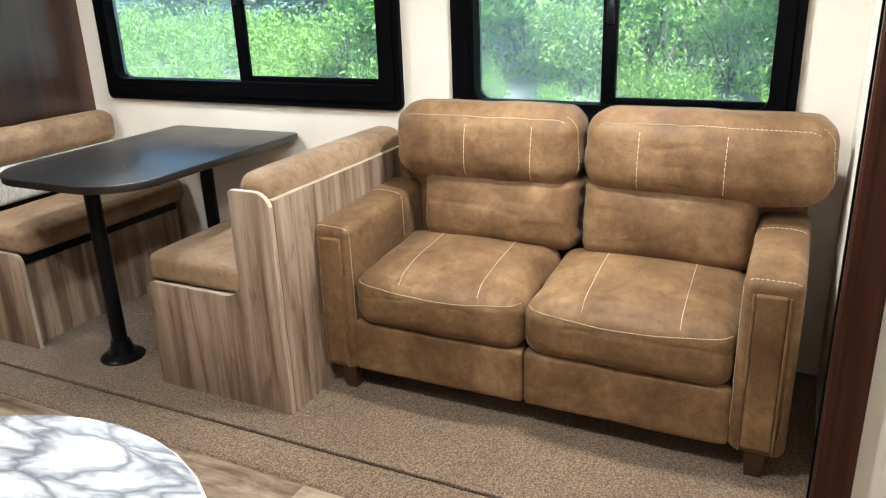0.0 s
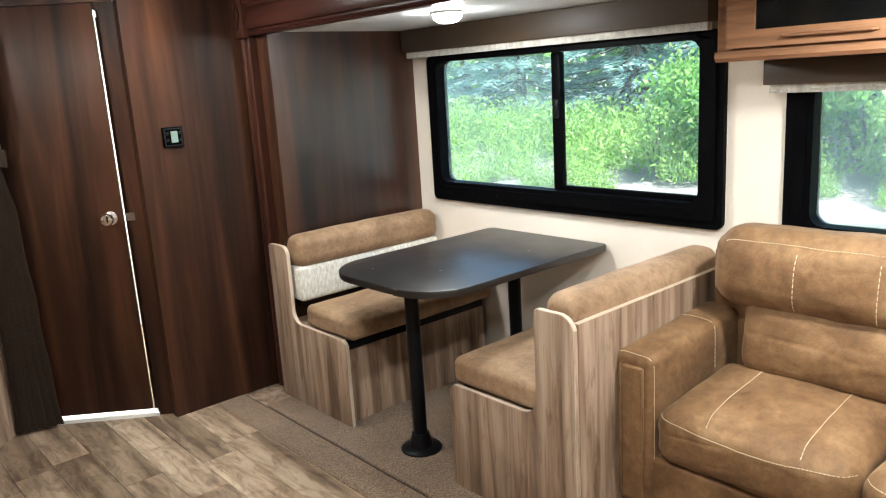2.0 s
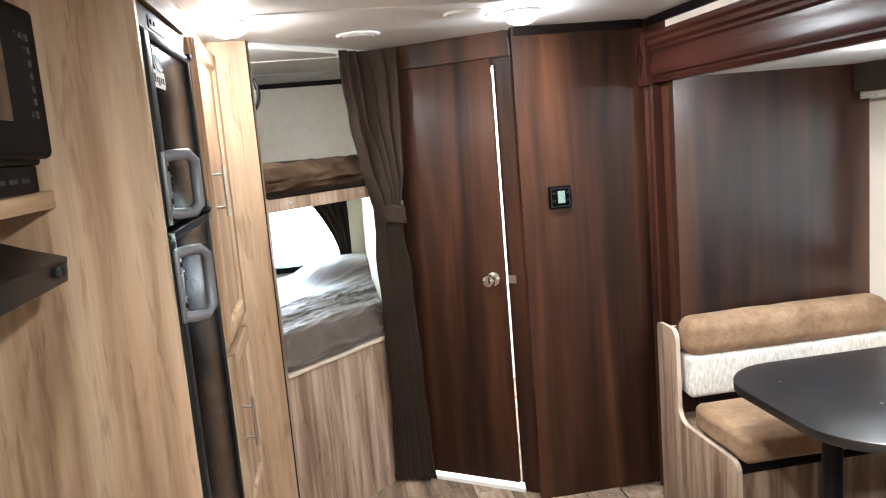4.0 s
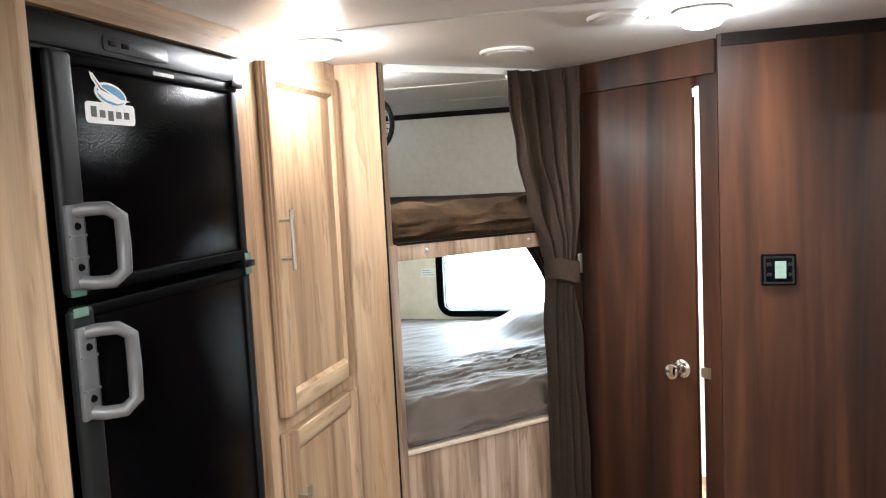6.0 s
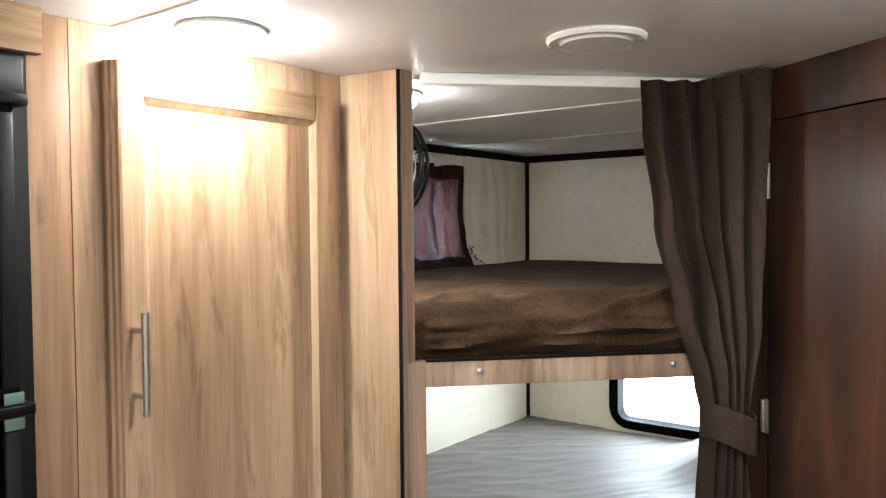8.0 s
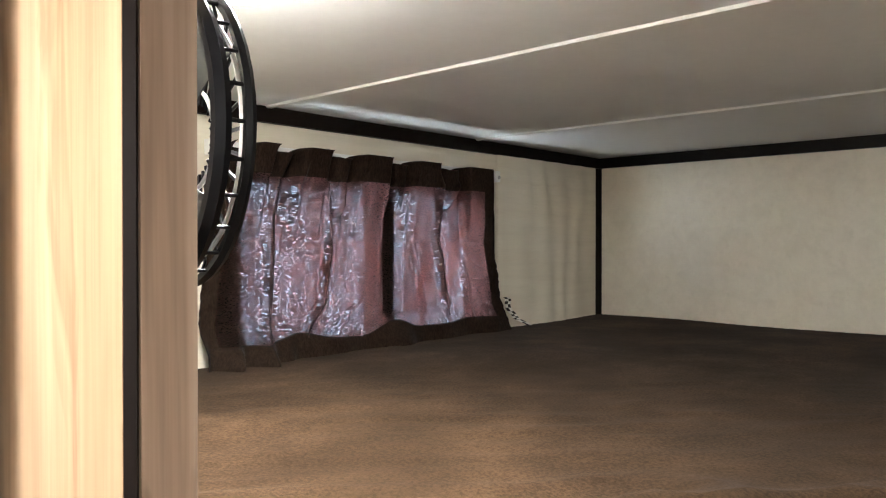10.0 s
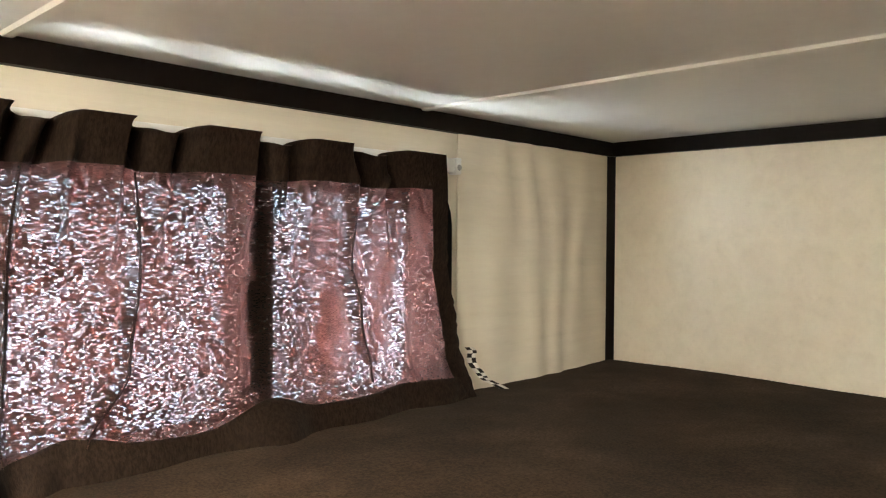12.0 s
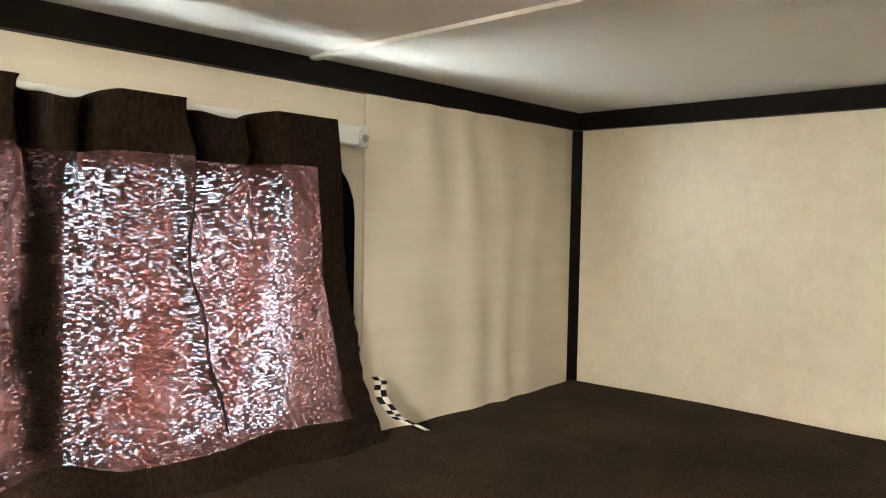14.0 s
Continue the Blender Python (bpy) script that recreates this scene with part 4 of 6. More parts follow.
# arms
for y0, y1, out in ((1.418, 1.56, 1), (0.055, 0.205, -1)):
    def lift(w, y0=y0):
        return w + Vector((0, 0, 0.03 * max(0, (w.x - XF) / 0.55) * (w.z > 0.5)))
    bm = pillow(B(), XF + 0.004, 2.6, y0, y1, 0.085, 0.61, 0.028, (0.0, 0.004, 0.006), 12, 0.0025, y0, lift)
    ln = [(lerp3((XF + 0.018, y0 + 0.012, 0.9), (XF + 0.018, y1 - 0.012, 0.9)), (0, 0, -1))]
    inner = y0 - 0.3 if out > 0 else y1 + 0.3
    ln.append((lerp3((XF + 0.02, inner, 0.16), (XF + 0.02, inner, 0.585)), (0, out, 0)))
    ln.append((lerp3((2.4, inner, 0.47), (2.4, inner, 0.62)), (0, out, 0)))
    ln.append((lerp3((2.4, y0 + 0.012, 0.9), (2.4, y1 - 0.012, 0.9)), (0, 0, -1)))
    arm = place(bm, "arm", SUEDE, sofa, ln)
    bm = pillow(B(), XF - 0.006, XF + 0.02, y0 + 0.035, y1 - 0.035, 0.11, 0.572, 0.008, (0.002, 0, 0), 8, 0.0012, y0)
    part("front_panel", bm, SUEDE, arm)
    for yy in (y0 + 0.031, y1 - 0.031):
        part("welt", tube(B(), [(XF - 0.001, yy, 0.1 + 0.47 * k / 12) for k in range(13)], 0.004, 6), SUEDE, arm)
# seats
for y0, y1, s in ((0.816, 1.415, 5.0), (0.207, 0.812, 9.0)):
    def crown(w, y0=y0, y1=y1):
        u = (w.y - y0) / (y1 - y0)
        back = max(0, (w.x - XF) / 0.45)
        return w + Vector((0, 0, (0.035 * back + 0.012 * math.sin(math.pi * max(0, min(1, u)))) * (1 if w.z > 0.36 else 0)))
    bm = pillow(B(), XF - 0.005, 2.48, y0, y1, 0.268, 0.448, 0.055, (0.018, 0.002, 0.02), 30, 0.0042, s, crown)
    w = y1 - y0
    seam = [(1.8, y0 + 0.012 + (w - 0.024) * k / 40, 0.427 - 0.016 * math.sin(math.pi * k / 40)) for k in range(41)]
    ln = [(seam, (1, 0, 0))]
    ln += [(lerp3((XF + 0.006, y0 + f * w, 0.9), (2.42, y0 + (f + 0.02) * w, 0.9), 40), (0, 0, -1)) for f in (0.24, 0.70)]
    place(bm, "seat_cushion", SUEDE, sofa, ln)
# backs
for y0, y1, s in ((0.765, 1.452, 3.0), (0.012, 0.752, 7.0)):
    lo = (y0 + (0.19 if s > 5 else 0.0), y1 - (0.11 if s < 5 else 0.0))
    def lean(w):
        return w + Vector((0.12 * (w.z - 0.5), 0, 0))
    def droop(w, y0=y0, y1=y1):
        u = max(0, min(1, (w.y - y0) / (y1 - y0)))
        return lean(w) + Vector((0, 0, -0.022 * math.sin(math.pi * u) * max(0, (0.83 - w.z) / 0.13)))
    bm = pillow(B(), 2.4, 2.56, lo[0], lo[1], 0.47, 0.74, 0.05, (0.03, 0.0, 0.01), 26, 0.0055, s, lean)
    low = place(bm, "lower_back", SUEDE, sofa)
    bm = pillow(B(), 2.37, 2.57, y0, y1, 0.7, 0.952, 0.075, (0.02, 0.004, 0.008), 28, 0.0045, s + 2, droop)
    w = y1 - y0
    ln = [(lerp3((1.9, y0 + f * w, 0.72), (1.9, y0 + f * w, 0.9), 30), (1, 0, 0)) for f in ((0.225, 0.57) if s < 5 else (0.4, 0.75))]
    ln.append((lerp3((2.43, y0 + 0.05, 1.3), (2.43, y1 - 0.05, 1.3), 50), (0, 0, -1)))
    ln.append((lerp3((2.45, y0 - 0.3, 0.74), (2.45, y0 - 0.3, 0.93), 20), (0, 1, 0)))
    place(bm, "back_pillow", SUEDE, sofa, ln)
for x in (XF + 0.05, 2.6):
    for y in (0.13, 1.465):
        bm = B()
        lo = [bm.verts.new((x + a * 0.022, y + b * 0.022, 0.004)) for a, b in ((-1, -1), (1, -1), (1, 1), (-1, 1))]
        hi = [bm.verts.new((x + a * 0.03, y + b * 0.03, 0.096)) for a, b in ((-1, -1), (1, -1), (1, 1), (-1, 1))]
        bm.faces.new(lo[::-1]), bm.faces.new(hi)
        for i in range(4):
            bm.faces.new((lo[i], lo[(i + 1) % 4], hi[(i + 1) % 4], hi[i]))
        part("foot", bm, DARK_WOOD, sofa, "dark tapered wooden foot", 0)


# ---- kitchen ----
ct = [(XL + 0.001, 2.085), (XL + 0.001, 0.47), (0.26, 0.47)] + arc(0.275, 0.775, 0.3, -88, 88, 18)[1:] + [(0.26, 1.08), (0.2, 1.1), (0.2, 2.085)]
cw = thing("countertop", (0, 1.2, 0.855), "white marbled laminate countertop with a rounded end", "countertop")
part("edge_band", prism(B(), ct, "z", 0.855, 0.893, 0.004), PALE_EDGE, cw, "cream edge banding")
ct = [(XL + 0.002, 2.084), (XL + 0.002, 0.474), (0.26, 0.474)] + arc(0.275, 0.775, 0.296, -88, 88, 18)[1:] + [(0.26, 1.076), (0.196, 1.104), (0.196, 2.084)]
part("top", prism(B(), ct, "z", 0.893, 0.8955, 0.0008), MARBLE, cw)
kb = thing("kitchen_cabinet", (-0.1, 1.3, 0), "wood-look kitchen base cabinets under the counter", "cabinet")
part("body", box(B(), XL + 0.002, 0.17, 1.1, 2.146, 0.0, 0.854), OAK, kb)
part("peninsula_body", prism(B(), [(XL + 0.002, 1.03), (XL + 0.002, 0.52), (0.25, 0.52)] + arc(0.27, 0.775, 0.25, -80, 80, 12) + [(0.25, 1.03)], "z", 0, 0.854), OAK, kb)
st = thing("stove", (-0.1, 1.57, 0.895), "black gas stove top with iron grates set in the counter", "stove")
part("top", box(B(), XL + 0.06, 0.19, 1.3, 1.85, 0.896, 0.915, 0.006), BLACK_METAL, st)
for y0 in (1.315, 1.58):
    g = B()
    for k in range(7):
        y = y0 + k * 0.042
        box(g, XL + 0.09, 0.175, y, y + 0.01, 0.928, 0.941, 0.002)
    for x in (XL + 0.09, -0.13, 0.165):
        box(g, x, x + 0.01, y0, y0 + 0.262, 0.915, 0.928)
    part("grate", g, BLACK_METAL, st, "black iron grate")
for x, y in ((-0.28, 1.45), (-0.28, 1.71), (0.02, 1.58)):
    part("burner", lathe(B(), [(0, 0.927), (0.03, 0.927), (0.034, 0.921), (0.045, 0.915)], pose(x, y, 0), 16), BLACK, st)

structure("wall_fridge_side", box(B(), XL, 0.2, 2.148, 2.168, 0, CEIL, 0.0), OAK, "light wood side panel beside the fridge")
structure("wall_over_fridge", box(B(), 0.17, 0.19, 2.168, 2.83, 1.935, CEIL), OAK_ALONG, "light wood rail over the fridge")

uc = thing("kitchen_wall_cabinet", (-0.2, 1.6, 1.45), "light wood wall cabinet with an open shelf over the stove", "cabinet")
part("shelf", box(B(), XL + 0.001, 0.003, 1.02, 2.147, 1.515, 1.55, 0.003), OAK_ALONG, uc)
part("back_box", box(B(), XL + 0.001, XL + 0.03, 1.02, 2.147, 1.44, 1.515), OAK, uc)
part("top_box", box(B(), XL + 0.001, -0.02, 1.02, 2.147, 1.905, CEIL - 0.001), OAK, uc)
part("side", box(B(), XL + 0.001, 0.0, 1.0, 1.02, 1.44, CEIL - 0.001), OAK, uc)
hd = thing("range_hood", (-0.2, 1.75, 1.375), "black range hood with two switches under the shelf", "hood")
part("shell", prism(B(), [(XL + 0.03, 1.5), (XL + 0.03, 1.375), (0.045, 1.385), (0.05, 1.43), (0.0, 1.445), (-0.1, 1.48)], "y", 1.46, 2.02, 0.003), BLACK_METAL, hd)
for y in (1.955, 1.985):
    part("switch", box(B(), 0.047, 0.055, y - 0.01, y + 0.01, 1.4, 1.42, 0.002), FRIDGE_GREY, hd)
mw = thing("microwave", (-0.15, 1.75, 1.55), "black built-in microwave oven with keypad and vent grille", "microwave")
part("body", box(B(), XL + 0.02, 0.02, 1.5, 2.05, 1.60, 1.88, 0.006), BLACK, mw)
dr = part("door", pillow(B(), 0.012, 0.045, 1.5, 2.05, 1.61, 1.875, 0.014, (0.006, 0, 0), 6, 0), BLACK, mw, "black door with dark window")
part("window", box(B(), 0.047, 0.051, 1.56, 1.87, 1.67, 1.82, 0.003), BLACK_GLASS, dr)
for r in range(7):
    for c in range(3):
        part("key", box(B(), 0.0445, 0.0475, 1.925 + c * 0.027, 1.945 + c * 0.027, 1.68 + r * 0.022, 1.693 + r * 0.022, 0.002), FRIDGE_GREY, dr, "grey keypad button")
part("maker_mark", box(B(), 0.0505, 0.052, 1.69, 1.75, 1.632, 1.645), LETTER_GREY, dr, "small pale mark")
part("vent_grille", box(B(), XL + 0.02, 0.018, 1.52, 2.03, 1.551, 1.6, 0.004), BLACK, mw)
for k in range(8):
    part("vent_slot", box(B(), 0.018, 0.0195, 1.56 + k * 0.055, 1.6 + k * 0.055, 1.57, 1.578), FRIDGE_GREY, mw)


# ---- fridge ----
fr = thing("refrigerator", (-0.12, 2.49, 0.0), "black two-door built-in refrigerator with grey handles", "fridge")
FY0, FY1 = 2.171, 2.815
part("housing", box(B(), XL + 0.02, 0.155, FY0, FY1, 0.02, 1.932), BLACK, fr)
part("trim_frame", ring_plate(B(), [(FY1, 1.933), (FY0, 1.933), (FY0, 0.02), (FY1, 0.02)], [(FY1 - 0.02, 1.87), (FY0 + 0.03, 1.87), (FY0 + 0.03, 0.06), (FY1 - 0.02, 0.06)], "x", 0.155, 0.172), FRIDGE_GREY, fr, smooth=0)
cp = part("control_panel", box(B(), 0.172, 0.18, FY0 + 0.006, FY1 - 0.006, 1.875, 1.93, 0.004), FRIDGE_GREY, fr, "grey control panel")
part("display", prism(B(), round_rect(2.36, 2.55, 1.885, 1.915, 0.008, 4), "x", 0.18, 0.183, 0.001), FRIDGE_GREY, cp)
for y in (2.385, 2.42):
    part("button", box(B(), 0.183, 0.186, y - 0.012, y + 0.008, 1.895, 1.905, 0.0015), BLACK, cp)


def fridge_door(z0, z1, hz0, hz1, up):
    d = part("door", box(B(), 0.157, 0.19, FY0 + 0.034, FY1 - 0.03, z0, z1, 0.006), FRIDGE_SKIN, fr, "glossy black grained door panel")
    part("edge_left", pillow(B(), 0.16, 0.2, FY0 + 0.034, FY0 + 0.09, z0, z1, 0.012, (0.003, 0, 0), 4, 0), FRIDGE_GREY, d, "dark grey rounded edge")
    part("edge_right", box(B(), 0.17, 0.196, FY1 - 0.05, FY1 - 0.028, z0, z1, 0.004), FRIDGE_GREY, d)
    for a, b in ((z0, z0 + 0.024), (z1 - 0.022, z1)):
        part("edge_strip", box(B(), 0.17, 0.1975, FY0 + 0.07, FY1 - 0.028, a, b, 0.005), BLACK, d, "black edge strip")
    bm = B()
    y0, x0 = FY0 + 0.055, 0.2
    pts = [(x0, y0, hz1 - 0.016), (x0 + 0.02, y0 + 0.01, hz1 - 0.012), (x0 + 0.045, y0 + 0.03, hz1 - 0.012), (x0 + 0.055, y0 + 0.05, hz1 - 0.028), (x0 + 0.055, y0 + 0.052, (hz0 + hz1) / 2), (x0 + 0.055, y0 + 0.05, hz0 + 0.028), (x0 + 0.045, y0 + 0.03, hz0 + 0.012), (x0 + 0.02, y0 + 0.01, hz0 + 0.012), (x0, y0, hz0 + 0.016)]
    tube(bm, pts, [0.012, 0.012, 0.012, 0.0125, 0.0125, 0.0125, 0.012, 0.012, 0.012], 12)
    part("handle", bm, HANDLE_GREY, d, "thick grey loop handle", 60)
    part("mount", box(B(), 0.198, 0.208, y0 - 0.022, y0 + 0.018, hz0 + 0.004, hz1 - 0.004, 0.004), HANDLE_GREY, d)
    for z in (hz0 + 0.04, hz1 - 0.04):
        part("screw", lathe(B(), [(0, 0.004), (0.005, 0.004), (0.007, 0)], pose(0.208, y0, z, 0, 90, 0), 10), BLACK, d)
        part("rib", box(B(), 0.207, 0.211, y0 - 0.02, y0 + 0.018, z + (0.014 if z < (hz0 + hz1) / 2 else -0.018), z + (0.018 if z < (hz0 + hz1) / 2 else -0.014)), HANDLE_GREY, d)
    return d


d1 = fridge_door(1.452, 1.868, 1.462, 1.612, True)
d2 = fridge_door(0.07, 1.435, 1.235, 1.405, False)
part("door_mark", box(B(), 0.1972, 0.199, 2.476, 2.542, 1.853, 1.86), LETTER_GREY, d1, "small pale maker's mark")
for z in (1.443, 1.866):
    part("hinge", box(B(), 0.165, 0.205, FY1 - 0.06, FY1 - 0.012, z - 0.008, z + 0.008, 0.003), BLACK_METAL, fr)
FILM = plain("green_grey_film", (0.1, 0.17, 0.14), (0.16, 0.25, 0.2), 0.25, relief=0)
for y0, y1 in ((FY0 + 0.036, FY0 + 0.07), (FY1 - 0.052, FY1 - 0.026)):
    for z in (1.4525, 1.4175):
        part("film_strip", box(B(), 0.1985, 0.2015, y0, y1, z, z + 0.016, 0.001), FILM, fr, "greenish protective film")
# the sticker: a white plate, a blue bird-like sweep and a bar for the word
sk = part("sticker", prism(B(), round_rect(2.289, 2.419, 1.75, 1.788, 0.008, 4), "x", 0.1905, 0.1915), STICKER, d1, "white and blue sticker")
part("sticker_edge", lathe(B(), [(0, 0.0016), (0.042, 0.0016), (0.042, 0.0)], pose(0.1905, 2.357, 1.803, 90, 0, 90) @ pose(0, 0, 0, 0, 0, -9) @ Matrix.Diagonal((1.0, 0.5, 1, 1)), 28), STICKER, sk, "white oval border")
part("sticker_oval", lathe(B(), [(0, 0.0022), (0.037, 0.0022), (0.037, 0.0)], pose(0.1905, 2.357, 1.803, 90, 0, 90) @ pose(0, 0, 0, 0, 0, -9) @ Matrix.Diagonal((1.0, 0.46, 1, 1)), 28), STICKER_BLUE, sk, "blue oval")
part("sticker_sweep", prism(B(), [(2.304, 1.84), (2.312, 1.838), (2.335, 1.815), (2.368, 1.802), (2.38, 1.797), (2.408, 1.795), (2.372, 1.788), (2.342, 1.793), (2.318, 1.806), (2.325, 1.81), (2.308, 1.828)], "x", 0.1928, 0.1934), STICKER, sk, "white wing-like sweep")
part("sticker_feather", prism(B(), [(2.31, 1.833), (2.33, 1.814), (2.352, 1.804), (2.328, 1.811)], "x", 0.1935, 0.194), INK, sk, "dark feather stroke")
for k, (lo, hi) in enumerate(((1.761, 1.78), (1.761, 1.774), (1.756, 1.774), (1.761, 1.774), (1.761, 1.774))):
    part("sticker_bar", box(B(), 0.1916, 0.1922, 2.302 + k * 0.0215, 2.316 + k * 0.0215, lo, hi), INK, sk, "dark lettering bar")


# ---- pantry ----
pn = thing("pantry_cabinet", (-0.15, 3.12, 0.0), "light wood tall pantry with two framed doors", "cabinet")
PX = 0.15
part("carcass", box(B(), XL + 0.002, PX, 2.832, 3.438, 0.0, CEIL - 0.001), OAK, pn)
part("stile", box(B(), PX, 0.167, 2.816, 2.877, 0, CEIL - 0.001, 0.001), OAK, pn)
part("face_frame", box(B(), PX, 0.1665, 2.8785, 3.437, 0, CEIL - 0.001), OAK, pn)


def framed_door(y0, y1, z0, z1, parent, hy, hz0, hz1, x):
    """A frame-and-panel door on the plane x with a bar handle."""
    f = 0.052
    d = part("door", box(B(), x, x + 0.018, y0 + f - 0.004, y1 - f + 0.004, z0 + f - 0.004, z1 - f + 0.004), OAK, parent, "framed panel door")
    edge = [(x, y0 + 0.004), (x + 0.006, y0), (x + 0.012, y0), (x + 0.014, y0 + 0.004), (x + 0.02, y0 + 0.005), (x + 0.022, y0 + 0.009), (x + 0.028, y0 + 0.011), (x + 0.03, y0 + 0.015), (x + 0.03, y0 + f), (x, y0 + f)]
    part("stile", prism(B(), edge, "z", z0, z1), OAK, d, smooth=20)
    part("stile", box(B(), x, x + 0.03, y1 - f, y1, z0, z1, 0.005), OAK, d)
    part("rail", box(B(), x, x + 0.0295, y0 + f, y1 - f, z0, z0 + f, 0.005), OAK_ALONG, d)
    part("rail", box(B(), x, x + 0.0295, y0 + f, y1 - f, z1 - f, z1, 0.005), OAK_ALONG, d)
    bead = B()
    a, b, c, e = y0 + f, y1 - f, z0 + f, z1 - f
    w = 0.011
    rows = [[(b, e), (a, e), (a, c), (b, c)], [(b - w, e - w), (a + w, e - w), (a + w, c + w), (b - w, c + w)]]
    lo = [bead.verts.new((x + 0.0275, *p)) for p in rows[0]]
    hi = [bead.verts.new((x + 0.0185, *p)) for p in rows[1]]
    for i in range(4):
        bead.faces.new((lo[i], lo[(i + 1) % 4], hi[(i + 1) % 4], hi[i]))
    part("bead", bead, OAK, d, "bevelled bead", 0)
    h = part("handle", rod(B(), (x + 0.064, hy, hz0), (x + 0.064, hy, hz1), 0.006, seg=12), NICKEL, d, "brushed nickel bar handle")
    for z in (hz0 + 0.028, hz1 - 0.028):
        part("standoff", rod(B(), (x + 0.028, hy, z), (x + 0.061, hy, z), 0.0045, seg=10), NICKEL, h)
    return d


framed_door(2.925, 3.394, 1.012, 1.945, pn, 2.952, 1.405, 1.562, 0.168)
framed_door(2.925, 3.394, 0.4, 0.965, pn, 2.952, 0.66, 0.82, 0.168)

# the post at the bunk opening
pl = thing("bunk_post", (0.23, 3.47, 0.0), "light wood end panel of the bunks with a dark edge", "panel")
part("face", slab(B(), (0.156, 3.44), (0.302, 3.4575), 0, CEIL - 0.001, 0.025), OAK, pl)
part("dark_edge", slab(B(), (0.302, 3.458), (0.3065, 3.4635), 0, CEIL - 0.001, 0.02, 0.001), DARK_TRIM, pl)
part("return_panel", slab(B(), (0.307, 3.466), (0.312, 3.53), 0, 1.412, 0.02), GREY_OAK, pl)
part("return_panel", slab(B(), (0.307, 3.466), (0.3095, 3.499), 1.412, CEIL - 0.001, 0.02), GREY_OAK, pl)
part("back", box(B(), XL + 0.001, 0.286, 3.485, 3.5, 0, CEIL - 0.001), LINEN, pl)


# ---- bathroom door ----
do = thing("door_1", (*along_door(DOOR_W / 2, 0.0), 0.02), "dark walnut bathroom door, closed, with a bright gap", "door", kind="structure")
leaf = part("leaf", slab(B(), along_door(0.0, 0.003), along_door(DOOR_W - 0.022, 0.003), 0.034, 1.896, 0.016, 0.002), WALNUT, do)
structure("door_stop_head", slab(B(), along_door(0.0, 0.022), along_door(DOOR_W, 0.022), 1.87, 1.93, 0.012), WALNUT, "dark stop over the bathroom door")
structure("door_stop_latch", slab(B(), along_door(DOOR_W - 0.03, 0.06), along_door(DOOR_W + 0.1, 0.06), 0, 1.9, 0.012), WALNUT, "dark stop behind the door latch")
structure("door_stop_hinge", slab(B(), along_door(-0.03, 0.036), along_door(0.03, 0.036), 0, 1.9, 0.012), WALNUT, "dark stop at the door hinges")
kx, ky = along_door(DOOR_W - 0.075, 0.003)
km = Matrix.Translation((kx, ky, 0.967)) @ Vector((-dn.x, -dn.y, 0)).to_track_quat("Z", "Y").to_matrix().to_4x4()
kn = part("door_knob", lathe(B(), [(0, 0.0), (0.031, 0.0), (0.031, 0.004), (0.026, 0.009), (0.014, 0.012), (0.011, 0.02), (0.011, 0.028), (0.018, 0.034), (0.026, 0.043), (0.0275, 0.052), (0.024, 0.061), (0.014, 0.066), (0, 0.067)], km, 28), CHROME, do, "polished round knob")
lx, ly = along_door(DOOR_W + 0.014, -0.004)
part("strike_plate", slab(B(), along_door(DOOR_W - 0.004, -0.003), along_door(DOOR_W + 0.032, -0.003), 0.95, 0.985, 0.003), NICKEL, do)
for z in (1.775, 1.29, 0.3):
    h = part("hinge", rod(B(), (*along_door(-0.004, -0.006), z - 0.034), (*along_door(-0.004, -0.006), z + 0.034), 0.0045, seg=10), NICKEL, do, "pale hinge")
    part("hinge_plate", slab(B(), along_door(-0.004, -0.002), along_door(0.008, -0.002), z - 0.036, z + 0.036, 0.0018), NICKEL, h)
part("head_catch", slab(B(), along_door(DOOR_W - 0.016, -0.003), along_door(DOOR_W - 0.004, -0.003), 1.835, 1.862, 0.004), WHITE, do, "white plastic catch")

th = thing("thermostat", (1.483, Y_P, 1.31), "small dark thermostat with a lit screen on the walnut wall", "thermostat")
part("case", box(B(), 1.436, 1.53, Y_P - 0.02, Y_P, 1.262, 1.354, 0.005), BLACK, th)
part("bezel", ring_plate(B(), [(1.524, 1.348), (1.442, 1.348), (1.442, 1.268), (1.524, 1.268)], [(1.519, 1.343), (1.447, 1.343), (1.447, 1.273), (1.519, 1.273)], "y", Y_P - 0.0215, Y_P - 0.02), FRIDGE_GREY, th, "grey bezel", 0)
part("screen", box(B(), 1.472, 1.502, Y_P - 0.0222, Y_P - 0.02, 1.284, 1.334), SCREEN, th, "pale green screen")
for x in (1.456, 1.514):
    for z in (1.29, 1.32):
        part("button", box(B(), x - 0.006, x + 0.006, Y_P - 0.023, Y_P - 0.02, z, z + 0.01, 0.001), FRIDGE_GREY, th)


# ---- ceiling fixtures ----
def ceiling_lamp(x, y, z, watts, lens=LENS):
    t = thing("ceiling_lamp", (x, y, z), "round white ceiling lamp, switched on", "lamp", "ceiling lamps")
    part("rim", lathe(B(), [(0.0, -0.001), (0.068, -0.001), (0.07, -0.006), (0.064, -0.011), (0.056, -0.012)], pose(x, y, z), 36), WHITE, t)
    part("lens", lathe(B(), [(0.056, -0.012), (0.0535, -0.026), (0.042, -0.038), (0.022, -0.044), (0.0, -0.045)], pose(x, y, z), 36), lens, t, "glowing frosted lens")
    lamp_light(x, y, z - 0.05, watts)


